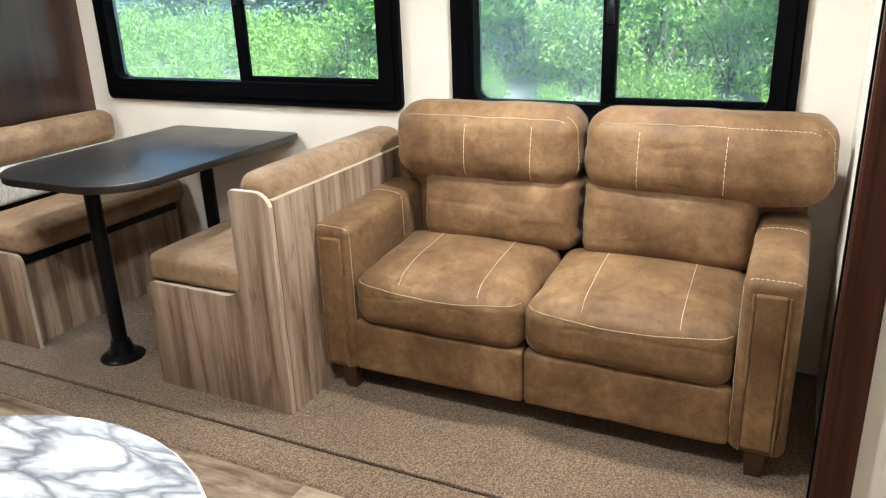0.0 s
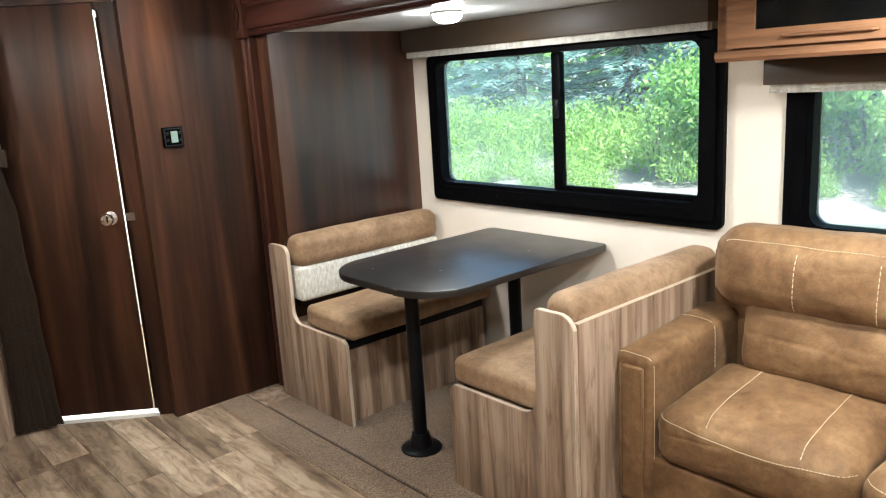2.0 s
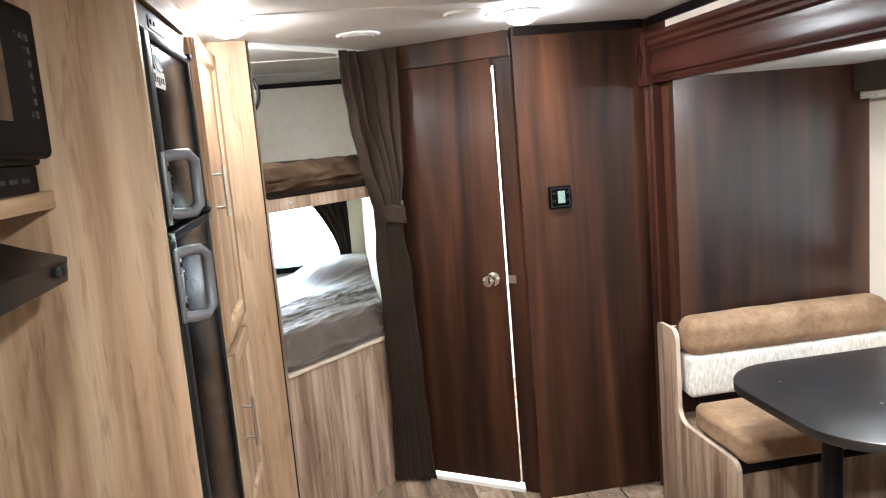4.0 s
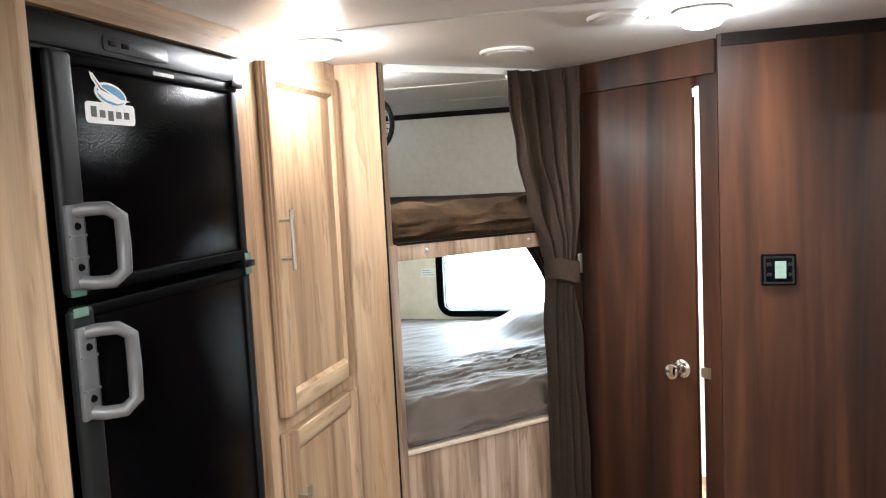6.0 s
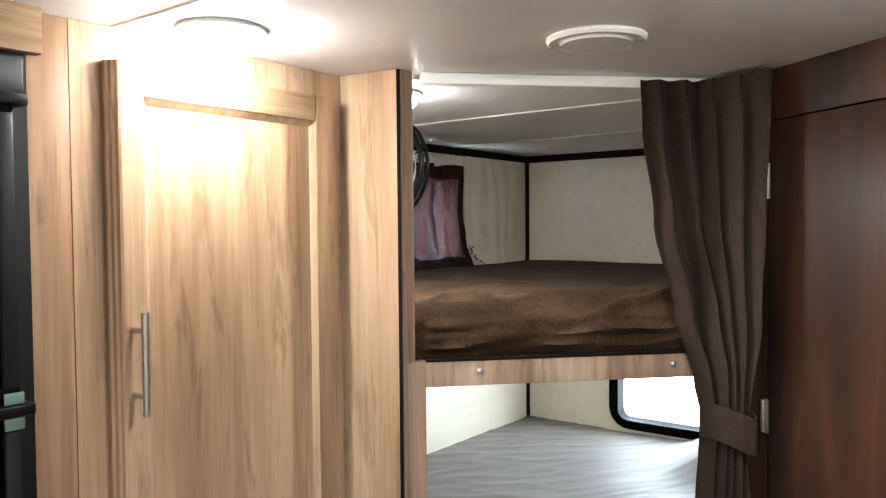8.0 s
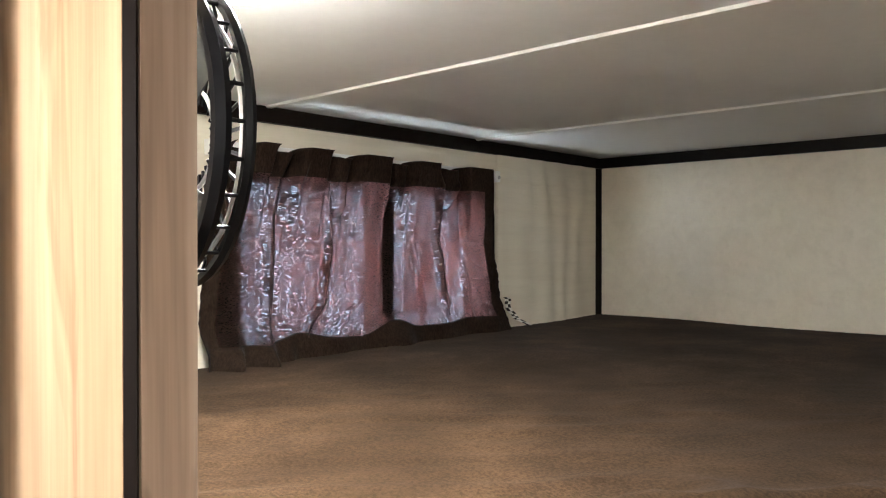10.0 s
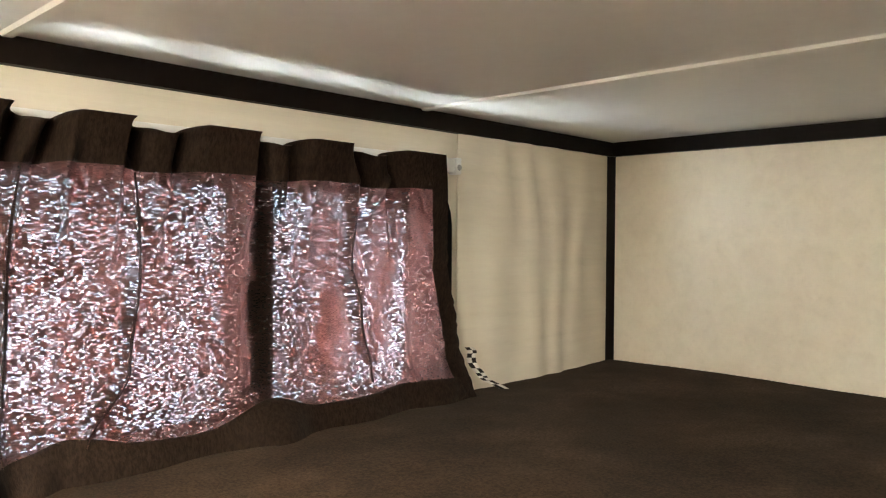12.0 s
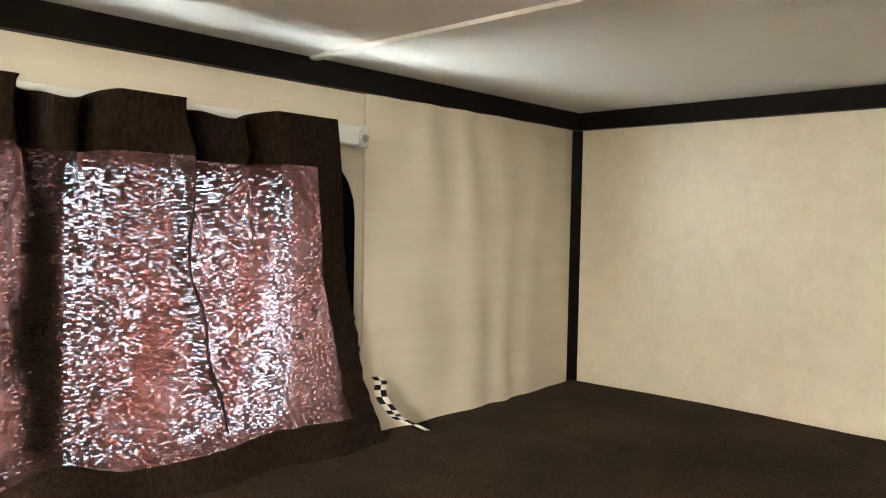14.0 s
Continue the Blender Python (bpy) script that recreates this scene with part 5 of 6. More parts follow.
ceiling_lamp(0.285, 3.06, CEIL, 0.2)
ceiling_lamp(1.262, 3.165, CEIL, LAMP_WATTS)
ceiling_lamp(2.18, 2.435, CS, 1.35 * LAMP_WATTS)


def ceiling_speaker(x, y, r, label):
    t = thing("ceiling_speaker", (x, y, CEIL), label, "speaker", "ceiling speakers")
    part("ring", lathe(B(), [(r * 0.78, -0.004), (r * 0.84, -0.009), (r * 0.95, -0.009), (r, -0.004), (r, 0), (0, 0)], pose(x, y, CEIL), 40), WHITE, t)
    part("grille", lathe(B(), [(r * 0.78, -0.004), (r * 0.7, -0.012), (r * 0.4, -0.014), (0, -0.014)], pose(x, y, CEIL), 40), CEILING, t)
    for a in (20, 200):
        part("screw", lathe(B(), [(0, -0.012), (0.004, -0.011), (0.005, -0.009)], pose(x + r * 0.9 * math.cos(radians(a)), y + r * 0.9 * math.sin(radians(a)), CEIL), 8), STAPLE, t)


ceiling_speaker(0.717, 3.487, 0.083, "round white ceiling speaker before the bunks")
ceiling_speaker(1.07, 3.14, 0.083, "round white ceiling speaker beside a lamp")
# added lamps out of view, at guessed spots, to brighten kitchen and sofa
ceiling_lamp(0.85, 1.0, CEIL, 4.1 * LAMP_WATTS)
ceiling_lamp(1.0, -0.95, CEIL, 1.5 * LAMP_WATTS)
ceiling_lamp(2.08, 0.72, CS, 2.8 * LAMP_WATTS)


# ---- bunks ----
bd = Vector((BUNK_B[0] - BUNK_A[0], BUNK_B[1] - BUNK_A[1])).normalized()
bn = Vector((-bd.y, bd.x))


def bunk_line(s, n=0.0):
    """A point in plan on the bunk opening: s metres from its post, n metres into the bunk."""
    return (BUNK_A[0] + bd.x * s + bn.x * n, BUNK_A[1] + bd.y * s + bn.y * n)


BW = math.dist(BUNK_A, BUNK_B)


def mattress(name, z0, z1, bulge, label, fold, seed, cover, rumple=0.0, mound=0.0):
    """A sheet-covered mattress that fills the bunk and rounds over the front edge."""
    t = thing(name, (0.1, 4.4, z0), label, "mattress", "bunk mattresses")
    bm = B()
    nx, ny = 110, 130
    y0, y1, x0, x1 = 3.506, YR - 0.004, XL + 0.005, 0.741

    def inside(x, y):
        """Signed distance behind the slanted front edge."""
        return (x - BUNK_A[0]) * bn.x + (y - BUNK_A[1]) * bn.y

    def top(x, y):
        h = z1
        d = inside(x, y)
        h -= bulge * max(0, 1 - max(d, 0) / 0.1) ** 2
        w = noise.noise(Vector((x * 3 + seed, y * 3, 0))) * 0.006
        u, v = x * bd.x + y * bd.y, d
        bend = 0.8 * noise.noise(Vector((u * 1.7, v * 1.5, seed)))
        ridge = 1 - abs(noise.noise(Vector((u * 2.6 + bend, v * 15 + 2.0 * bend, seed))))
        near = max(0.15, 1 - abs(v - 0.35) / 0.45)
        w += fold * near * ridge ** 7
        w += 0.6 * fold * near * (1 - abs(noise.noise(Vector((u * 5, v * 27, seed + 3))))) ** 7
        w += 0.012 * max(0, 1 - max(v, 0) / 0.13) * noise.noise(Vector((u * 11, v * 16, seed + 6)))
        edge = max(0, 1 - abs(v - 0.07) / 0.13)
        w += rumple * edge * ((1 - abs(noise.noise(Vector((u * 4.5 + bend, v * 11 - u * 2, seed + 9))))) ** 4 - 0.3)
        w += mound * math.exp(-((x - 0.6) / 0.26) ** 4 - ((y - 5.1) / 0.3) ** 4)
        return h + w

    grid = []
    for i in range(nx + 1):
        row = []
        for j in range(ny + 1):
            x, y = x0 + (x1 - x0) * i / nx, 0.0
            front = max(3.506, BUNK_A[1] + (x - BUNK_A[0]) * bd.y / bd.x + 0.012) if x > 0.29 else 3.506
            f = j / ny
            f = f * f * (3 - 2 * f) * 0.35 + f * 0.65
            y = front + (y1 - front) * f
            row.append(bm.verts.new((x, y, top(x, y))))
        grid.append(row)
    skirt = []
    for i in range(nx + 1):
        v = grid[i][0].co
        col = [grid[i][0]]
        for k in range(1, 11):
            a = k / 10
            out = 0.022 * math.sin(math.pi * a) + 0.03 * noise.noise(Vector((v.x * 9, a * 5 + v.x * 3, seed))) * math.sin(math.pi * a)
            col.append(bm.verts.new((v.x + bn.x * -out if v.x > 0.3 else v.x, v.y - (bn.y * out if v.x > 0.3 else 0), v.z + (z0 - v.z) * a)))
        skirt.append(col)
    for i in range(nx):
        for j in range(ny):
            bm.faces.new((grid[i][j], grid[i + 1][j], grid[i + 1][j + 1], grid[i][j + 1]))
        for k in range(10):
            bm.faces.new((skirt[i][k + 1], skirt[i + 1][k + 1], skirt[i + 1][k], skirt[i][k]))
    part("fitted_sheet", bm, cover, t, "", 75)
    part("core", prism(B(), [(XL + 0.01, 3.51), (0.28, 3.51), (bunk_line(0.06, 0.06)), (bunk_line(BW - 0.03, 0.06)), (0.738, 4.1), (0.738, YR - 0.01), (XL + 0.01, YR - 0.01)], "z", z0 + 0.001, z0 + 0.04), cover, t)
    return t


ub = thing("upper_bunk", (0.1, 4.4, 1.36), "light wood upper bunk platform with bolted front rail", "bunk bed")
part("platform", prism(B(), [(XL + 0.002, 3.502), (0.285, 3.502), (bunk_line(0.005, 0.022)), (bunk_line(BW, 0.022)), (0.744, 4.03), (0.744, YR - 0.002), (XL + 0.002, YR - 0.002)], "z", 1.365, 1.41), LINEN, ub)
part("front_rail", slab(B(), bunk_line(0.004), bunk_line(BW), 1.355, 1.412, 0.02, 0.002), GREY_OAK, ub)
part("rail_edge", slab(B(), bunk_line(0.004, -0.003), bunk_line(BW, -0.003), 1.407, 1.416, 0.02, 0.002), DARK_TRIM, ub, "dark edge strip")
for s in (0.12, BW - 0.06):
    m = Matrix.Translation((*bunk_line(s), 1.384)) @ Vector((-bn.x, -bn.y, 0)).to_track_quat("Z", "Y").to_matrix().to_4x4()
    part("bolt", lathe(B(), [(0, 0.006), (0.004, 0.005), (0.0065, 0.002), (0.008, 0.0)], m, 12), STAPLE, ub, "round bolt head")
mattress("upper_mattress", 1.416, 1.531, 0.05, "brown sheet-covered mattress on the upper bunk", 0.003, 1.0, SHEET, 0.03)

lb = thing("lower_bunk", (0.1, 4.4, 0.0), "light wood lower bunk base with a pale front edge", "bunk bed")
part("front_panel", slab(B(), bunk_line(0.004), bunk_line(BW + 0.02), 0.0, 0.69, 0.02), GREY_OAK, lb)
part("edge_moulding", slab(B(), bunk_line(0.004, -0.01), bunk_line(BW + 0.02, -0.01), 0.69, 0.708, 0.036, 0.004), EDGE_BAND, lb, "pale edge moulding")
part("platform", prism(B(), [(XL + 0.002, 3.502), (0.285, 3.502), (bunk_line(0.005, 0.022)), (bunk_line(BW, 0.022)), (0.744, 4.03), (0.744, YR - 0.002), (XL + 0.002, YR - 0.002)], "z", 0.66, 0.706), LINEN, lb)
mattress("lower_mattress", 0.71, 0.835, 0.09, "brown wrinkled sheet on the lower bunk mattress", 0.017, 5.0, SATIN, 0.018, 0.1)

# dark trims in the bunk corners
structure("ceiling_bunk", prism(B(), [(XL, 3.5), (0.286, 3.5), bunk_line(0.0, 0.012), bunk_line(BW, 0.012), (0.744, 4.03), (0.744, YR), (XL, YR)], "z", 1.989, 1.9995), CEILING, "white ceiling panel over the bunks")
for n, seam in enumerate((4.065, 4.653)):
    structure(f"trim_bunk_seam_{n + 1}", prism(B(), [(seam - 0.008, 1.989), (seam + 0.008, 1.989), (seam + 0.005, 1.9855), (seam - 0.005, 1.9855)], "x", XL + 0.014, 0.74), WHITE, "thin white batten over a ceiling seam")
structure("trim_bunk_left", box(B(), XL, XL + 0.012, 3.502, YR, 1.96, 1.989), DARK_TRIM, "dark trim between wall and ceiling in the bunk")
structure("trim_bunk_rear", box(B(), XL + 0.012, 0.744, YR - 0.012, YR, 1.96, 1.989), DARK_TRIM, "dark trim between wall and ceiling in the bunk")
structure("trim_bunk_corner", prism(B(), [(XL, YR), (XL, YR - 0.013), (XL + 0.013, YR)], "z", 1.5, 1.96), DARK_TRIM, "dark corner trim in the bunk")
structure("trim_lower_corner", prism(B(), [(XL, YR), (XL, YR - 0.012), (XL + 0.012, YR)], "z", 0.8, 1.365), DARK_TRIM, "dark corner trim over the lower bunk")


def buckled(u, v):
    """The loose wall covering beside the bunk window, with upright buckles."""
    y, z = 4.742 + (YR - 0.02 - 4.742) * u, 1.525 + (1.96 - 1.525) * v
    amp = 0.0045 * math.sin(math.pi * min(1, u * 1.02)) ** 0.5
    w = math.sin(u * 34 + 3 * noise.noise(Vector((u * 3, v * 2.2, 0)))) * (0.6 + 0.6 * noise.noise(Vector((u * 4, v * 3, 7))))
    return Vector((XL + 0.004 + max(0, amp * (0.9 + w)), y, z))


structure("wall_bunk_covering", sheet(B(), buckled, 90, 26, (-0.003, 0, 0)), LINEN, "buckled cream wall covering beside the bunk window", 60)

# curtain track at the bunk opening
ck = thing("curtain_track", (*bunk_line(0.25), 1.975), "white curtain track on the ceiling over the bunk opening", "curtain track")
part("rail", slab(B(), bunk_line(0.0, -0.02), bunk_line(BW + 0.1, -0.02), 1.976, 1.9995, 0.03, 0.003), WHITE, ck)


def bunk_curtain():
    """A pleated curtain gathered by a band, hanging from the track."""
    t = thing("bunk_curtain", (0.78, 3.97, 0.0), "dark brown curtain tied back at the bunk opening", "curtain")
    levels = [(1.99, 0.15, 0.0), (1.9, 0.15, 0.004), (1.7, 0.13, 0.012), (1.5, 0.095, 0.03), (1.35, 0.06, 0.04), (1.27, 0.046, 0.045), (1.2, 0.05, 0.045), (1.0, 0.068, 0.05), (0.6, 0.082, 0.056), (0.2, 0.092, 0.062), (0.02, 0.096, 0.062)]

    def prof(z):
        for (za, wa, ca), (zb, wb, cb) in zip(levels, levels[1:]):
            if zb <= z <= za:
                f = (za - z) / (za - zb)
                f = f * f * (3 - 2 * f)
                return wa + (wb - wa) * f, ca + (cb - ca) * f
        return levels[-1][1], levels[-1][2]

    mid = BW

    def beside(s, n, turn=0.585):
        """A point in plan on the track, which bends round along the corner wall."""
        px, py = bunk_line(min(s, turn), n)
        rest = max(0.0, s - turn)
        return px + 0.95 * rest, py - 0.25 * rest

    def at(u, v):
        z = 1.99 - v * 1.972
        w, c = prof(z)
        a = (u - 0.5) * 2
        s = mid + c + a * w
        pleat = 0.8 * math.sin(u * 2 * math.pi * 5.2 + 3.2 * noise.noise(Vector((u * 2.2, z * 1.1, 2)))) + 0.5 * noise.noise(Vector((u * 9, z * 1.6, 8)))
        amp = 0.021 + 0.012 * (1 - w / 0.15)
        n = -0.035 + amp * pleat * (1 if z < 1.93 else 0.55) + 0.01 * noise.noise(Vector((u * 6, z * 5, 0)))
        n -= 0.018 * math.exp(-((z - 1.42) / 0.12) ** 2) * math.cos(a * 1.5)
        return Vector((*beside(s, n), z))

    part("cloth", sheet(B(), at, 150, 90, (bn.x * 0.003, bn.y * 0.003, 0)), BUNK_CLOTH, t, "", 75)
    band = B()

    def tie(u, v):
        a = u * 2 * math.pi
        z = 1.235 + v * 0.075 + 0.006 * math.sin(a * 2)
        return Vector((*beside(mid + 0.045 + 0.057 * math.cos(a), -0.04 + 0.055 * math.sin(a)), z))

    part("tie_band", sheet(band, tie, 40, 6, (0.002, 0, 0)), BUNK_CLOTH, t, "brown tie band", 60)
    for k in range(7):
        s = mid - 0.14 + 0.28 * k / 6
        part("hook", rod(B(), (*beside(s, -0.02), 1.96), (*beside(s, -0.012), 1.98), 0.002, seg=6), WHITE, t)


bunk_curtain()

# window curtain in the upper bunk
wc = thing("window_curtain", (XL + 0.02, 4.32, 1.53), "brown curtain glowing pink with daylight over the bunk window", "curtain")


TABS = [(3.95, 3.974), (4.012, 4.06), (4.112, 4.178), (4.25, 4.33), (4.398, 4.472), (4.56, 4.66)]
# loose creases below the heading: (height, depth, half width, stations of share of the drop and place along the wall)
CREASES = [
    (0.017, 0.0065, ((0.03, 4.062), (0.5, 4.052), (0.92, 4.045))),
    (0.017, 0.0065, ((0.03, 4.178), (0.4, 4.186), (0.7, 4.175), (0.92, 4.125))),
    (0.016, 0.007, ((0.03, 4.472), (0.35, 4.477), (0.6, 4.502), (0.88, 4.53))),
    (0.011, 0.007, ((0.02, 4.252), (0.2, 4.225), (0.38, 4.195))),
    (0.011, 0.007, ((0.02, 4.56), (0.16, 4.53), (0.32, 4.488))),
    (0.009, 0.005, ((0.13, 4.6), (0.2, 4.612), (0.26, 4.64))),
    (0.010, 0.006, ((0.02, 4.398), (0.3, 4.39), (0.5, 4.388))),
    (0.009, 0.007, ((0.02, 4.112), (0.22, 4.1), (0.42, 4.098))),
    (0.008, 0.006, ((0.72, 4.275), (0.82, 4.235), (0.92, 4.19))),
    (0.008, 0.010, ((0.5, 4.58), (0.75, 4.6), (0.95, 4.62))),
]


def smooth01(a, b, f):
    f = max(0.0, min(1.0, (f - a) / (b - a)))
    return f * f * (3 - 2 * f)


def crease_line(stations, v):
    for (va, ya), (vb, yb) in zip(stations, stations[1:]):
        if va <= v <= vb:
            return ya + (yb - ya) * smooth01(va, vb, v)
    return None


def window_cloth(u, v):
    """A pinch-pleated curtain: tabs at the top run out into loose creases, and the hem lies on the bed."""
    y0, y1 = 3.971 - 0.058 * v ** 0.5, 4.642 + 0.105 * v ** 0.95
    y = y0 + (y1 - y0) * u
    yt = 3.971 + 0.671 * u
    heading = max(0.0, 1 - v * 2.3) ** 0.8
    tab, pinch, sag = 0.0, 0.0, 0.0
    for (a, b), (c, _) in zip(TABS, TABS[1:] + [(4.8, 4.9)]):
        tab = max(tab, smooth01(a - 0.003, a + 0.006, yt) * (1 - smooth01(b - 0.006, b + 0.003, yt)))
        for edge, way in ((b, 1), (c, -1)):
            pinch = max(pinch, math.exp(-((yt - edge - way * (0.008 + 0.03 * v)) / 0.0075) ** 2))
        if b < yt < c:
            sag = math.sin(math.pi * (yt - b) / (c - b))
    x = XL + 0.032 - 0.008 * v + heading * (0.014 + 0.024 * tab + 0.012 * sag - 0.034 * pinch)
    for height, half, stations in CREASES:
        yc = crease_line(stations, v)
        if yc is not None:
            ends = smooth01(stations[0][0], stations[0][0] + 0.12, v) * (1 - smooth01(stations[-1][0] - 0.12, stations[-1][0], v))
            d = (y - yc) / half
            x += ends * height * (math.exp(-d * d) - 0.45 * math.exp(-((d - 2.1) / 1.1) ** 2))
    x += min(1, v * 4) * (0.004 * noise.noise(Vector((u * 7, v * 2.2, 1))) + 0.0025 * noise.noise(Vector((u * 26, v * 5, 6))))
    slack = 1 - smooth01(3.99, 4.03, y) + smooth01(4.66, 4.7, y)
    x += 0.0045 * slack * min(1, v * 5) * (noise.noise(Vector((y * 38, v * 26, 3))) + 0.5 * noise.noise(Vector((y * 90, v * 44, 8))))
    near = math.exp(-((y - 4.357) / 0.03) ** 4) * smooth01(0.2, 0.3, v) * (1 - smooth01(0.8, 0.88, v))
    x += (XL + 0.0175 - x) * near
    if v > 0.8:
        g = smooth01(0.8, 1.0, v)
        curl = max(0, 1 - max(0, y - 4.02) / 0.09)
        lump = math.exp(-((y - 4.37) / 0.045) ** 2) + 0.6 * math.exp(-((y - 4.14) / 0.03) ** 2)
        x += g * (0.024 + 0.05 * curl * (0.6 + 0.5 * math.sin(y * 95 + 9 * v)) + 0.016 * lump + 0.006 * math.sin(u * 33 + 3 * v))
    z = 1.915 - 0.012 * sag * max(0.0, 1 - v * 5) - v * 0.388 - 0.003 * u
    z += 0.014 * max(0, v - 0.8) * 5 * noise.noise(Vector((u * 9, 3, 0)))
    return Vector((max(x, XL + (0.023 if v < 0.08 else 0.0165)), y, max(z, 1.527 + 0.004 * (1 - v))))


# hem's upper edge, raised so its opaque cloth also stands for shade low down
def hem_top(u):
    y = 3.92 + 0.82 * u
    return 0.905 + 0.02 * math.exp(-((y - 4.25) / 0.06) ** 2) - 0.05 * math.exp(-((y - 4.37) / 0.05) ** 2) - 0.03 * math.exp(-((y - 4.12) / 0.05) ** 2) - 0.02 * math.exp(-((y - 4.62) / 0.08) ** 2)


part("cloth", sheet(B(), window_cloth, 300, 100, (-0.0012, 0, 0)), BLACKOUT, wc, "", 75)
part("top_hem", sheet(B(), lambda u, v: window_cloth(u, v * 0.135) + Vector((0.0025, 0, 0)), 300, 16, (-0.001, 0, 0)), HEADING, wc, "doubled dark heading", 75)
part("bottom_hem", sheet(B(), lambda u, v: window_cloth(u, hem_top(u) + (1 - hem_top(u)) * v) + Vector((0.0025, 0, 0.0005)), 300, 12, (-0.001, 0, 0)), HEADING, wc, "doubled dark hem, made taller for the shade above it", 75)
part("side_hem", sheet(B(), lambda u, v: window_cloth(0.955 + 0.045 * u, v) + Vector((0.0025, 0, 0)), 10, 60, (-0.001, 0, 0)), HEADING, wc, "doubled dark side hem", 75)
part("side_hem", sheet(B(), lambda u, v: window_cloth(0.035 * u, v) + Vector((0.0025, 0, 0)), 14, 60, (-0.001, 0, 0)), HEADING, wc, "doubled dark side hem", 75)
for height, half, stations in CREASES[:3]:
    def crimp(u, v, stations=stations):
        f = 0.14 + (stations[-1][0] - 0.16) * v
        y0, y1 = 3.971 - 0.058 * f ** 0.5, 4.642 + 0.105 * f ** 0.95
        mid = (crease_line(stations, f) + 0.005 - y0) / (y1 - y0)
        wide = 0.001 + 0.0042 * math.sin(math.pi * v) ** 1.2
        return window_cloth(mid + (u - 0.5) * 2 * wide, f) + Vector((0.0016 + 0.003 * math.sin(math.pi * u), 0, 0))
    part("fold", sheet(B(), crimp, 5, 60, (-0.001, 0, 0)), BLACKOUT, wc, "doubled fold of cloth", 75)
rl = thing("curtain_rail", (XL, 4.33, 1.893), "white plastic curtain rail over the bunk window", "curtain rail")
part("rail", box(B(), XL + 0.0015, XL + 0.017, 3.952, 4.722, 1.894, 1.917, 0.003), WHITE, rl)
for y in (3.948, 4.727):
    part("end_bracket", box(B(), XL + 0.0015, XL + 0.021, y - 0.006, y + 0.006, 1.891, 1.918, 0.002), WHITE, rl)
    part("screw", lathe(B(), [(0, 0.003), (0.004, 0.002), (0.005, 0)], pose(XL + 0.021, y, 1.902, 0, 90, 0), 8), STAPLE, rl)
sf = thing("striped_fabric", (XL + 0.05, 4.79, 1.532), "black and white trim of a cloth beside the curtain", "fabric")


def strip(u, v):
    return Vector((XL + 0.025 + 0.03 * u * u + 0.004 * math.sin(u * 14) + 0.008 * v, 4.738 + 0.022 * u + 0.03 * u ** 5 + 0.012 * v, 1.608 - 0.072 * u + 0.003 * math.sin(u * 9)))


for k in range(11):
    for h in range(2):
        part("stripe", sheet(B(), lambda u, v, k=k, h=h: strip((k + u * 0.98) / 11, (h + v) / 2), 4, 3, (0.0015, 0, 0)), PATTERN if (k + h) % 2 else DARK_TRIM, sf)

# clip fan behind the post
fan = thing("clip_fan", (0.2, 3.6, 1.75), "small black clip-on fan behind the bunk post", "fan")
FC = Vector((0.226, 3.5175, 1.812))
F1, F2, FN = Vector((-0.993, 0.12, 0)), Vector((0, 0, 1)), Vector((0.12, 0.993, 0)) * 0.6


def fan_at(r, a, n):
    return FC + F1 * (r * math.cos(a)) + F2 * (r * math.sin(a)) + FN * n


def hoop(r, n, rr, seg=40):
    return tube(B(), [fan_at(r, 2 * math.pi * k / seg, n) for k in range(seg + 1)], rr, 6)


part("rim", hoop(0.1, 0, 0.006), BLACK_METAL, fan)
part("rim", hoop(0.1, 0.03, 0.004), BLACK_METAL, fan)
for r in (0.035, 0.06, 0.085):
    part("cage_ring", hoop(r, 0.044 - r * 0.12, 0.0016, 28), WHITE, fan)
for k in range(28):
    a = 2 * math.pi * k / 28
    part("cage_wire", tube(B(), [fan_at(0.025, a, 0.044), fan_at(0.088, a, 0.04), fan_at(0.1, a, 0.03), fan_at(0.1, a, 0.0)], 0.0014, 5), BLACK_METAL, fan)
fm = Matrix.Translation(FC) @ FN.to_track_quat("Z", "Y").to_matrix().to_4x4()
part("hub", lathe(B(), [(0, 0.018), (0.02, 0.017), (0.025, 0.014), (0.025, -0.008), (0.018, -0.012), (0, -0.012)], fm, 20), BLACK, fan)
for k in range(3):
    def blade(u, v, k=k):
        return fan_at(0.024 + 0.068 * u, k * 2.094 + (v - 0.5) * 1.1 * (0.6 + 0.4 * u), 0.012 + (v - 0.5) * 0.024)
    part("blade", sheet(B(), blade, 6, 6, FN * 0.0015), FRIDGE_GREY, fan)
part("clip", box(B(), 0.209, 0.243, 3.501, 3.524, 1.645, 1.69, 0.004), BLACK, fan)
part("neck", tube(B(), [(0.226, 3.514, 1.685), (0.226, 3.515, 1.7), (0.226, 3.516, 1.714)], 0.007), BLACK, fan)

# lower bunk window curtain
lc = thing("window_curtain", (0.6, YR - 0.03, 0.9), "dark brown curtain drawn aside at the rear window", "curtain")


def side_cloth(u, v):
    z = 1.33 - 0.42 * v
    w = 0.2 * (1 - v) ** 1.6 + 0.07
    x = 0.66 - w * (1 - u)
    return Vector((x, YR - 0.03 - 0.012 * math.sin(u * 28) - 0.006, z))


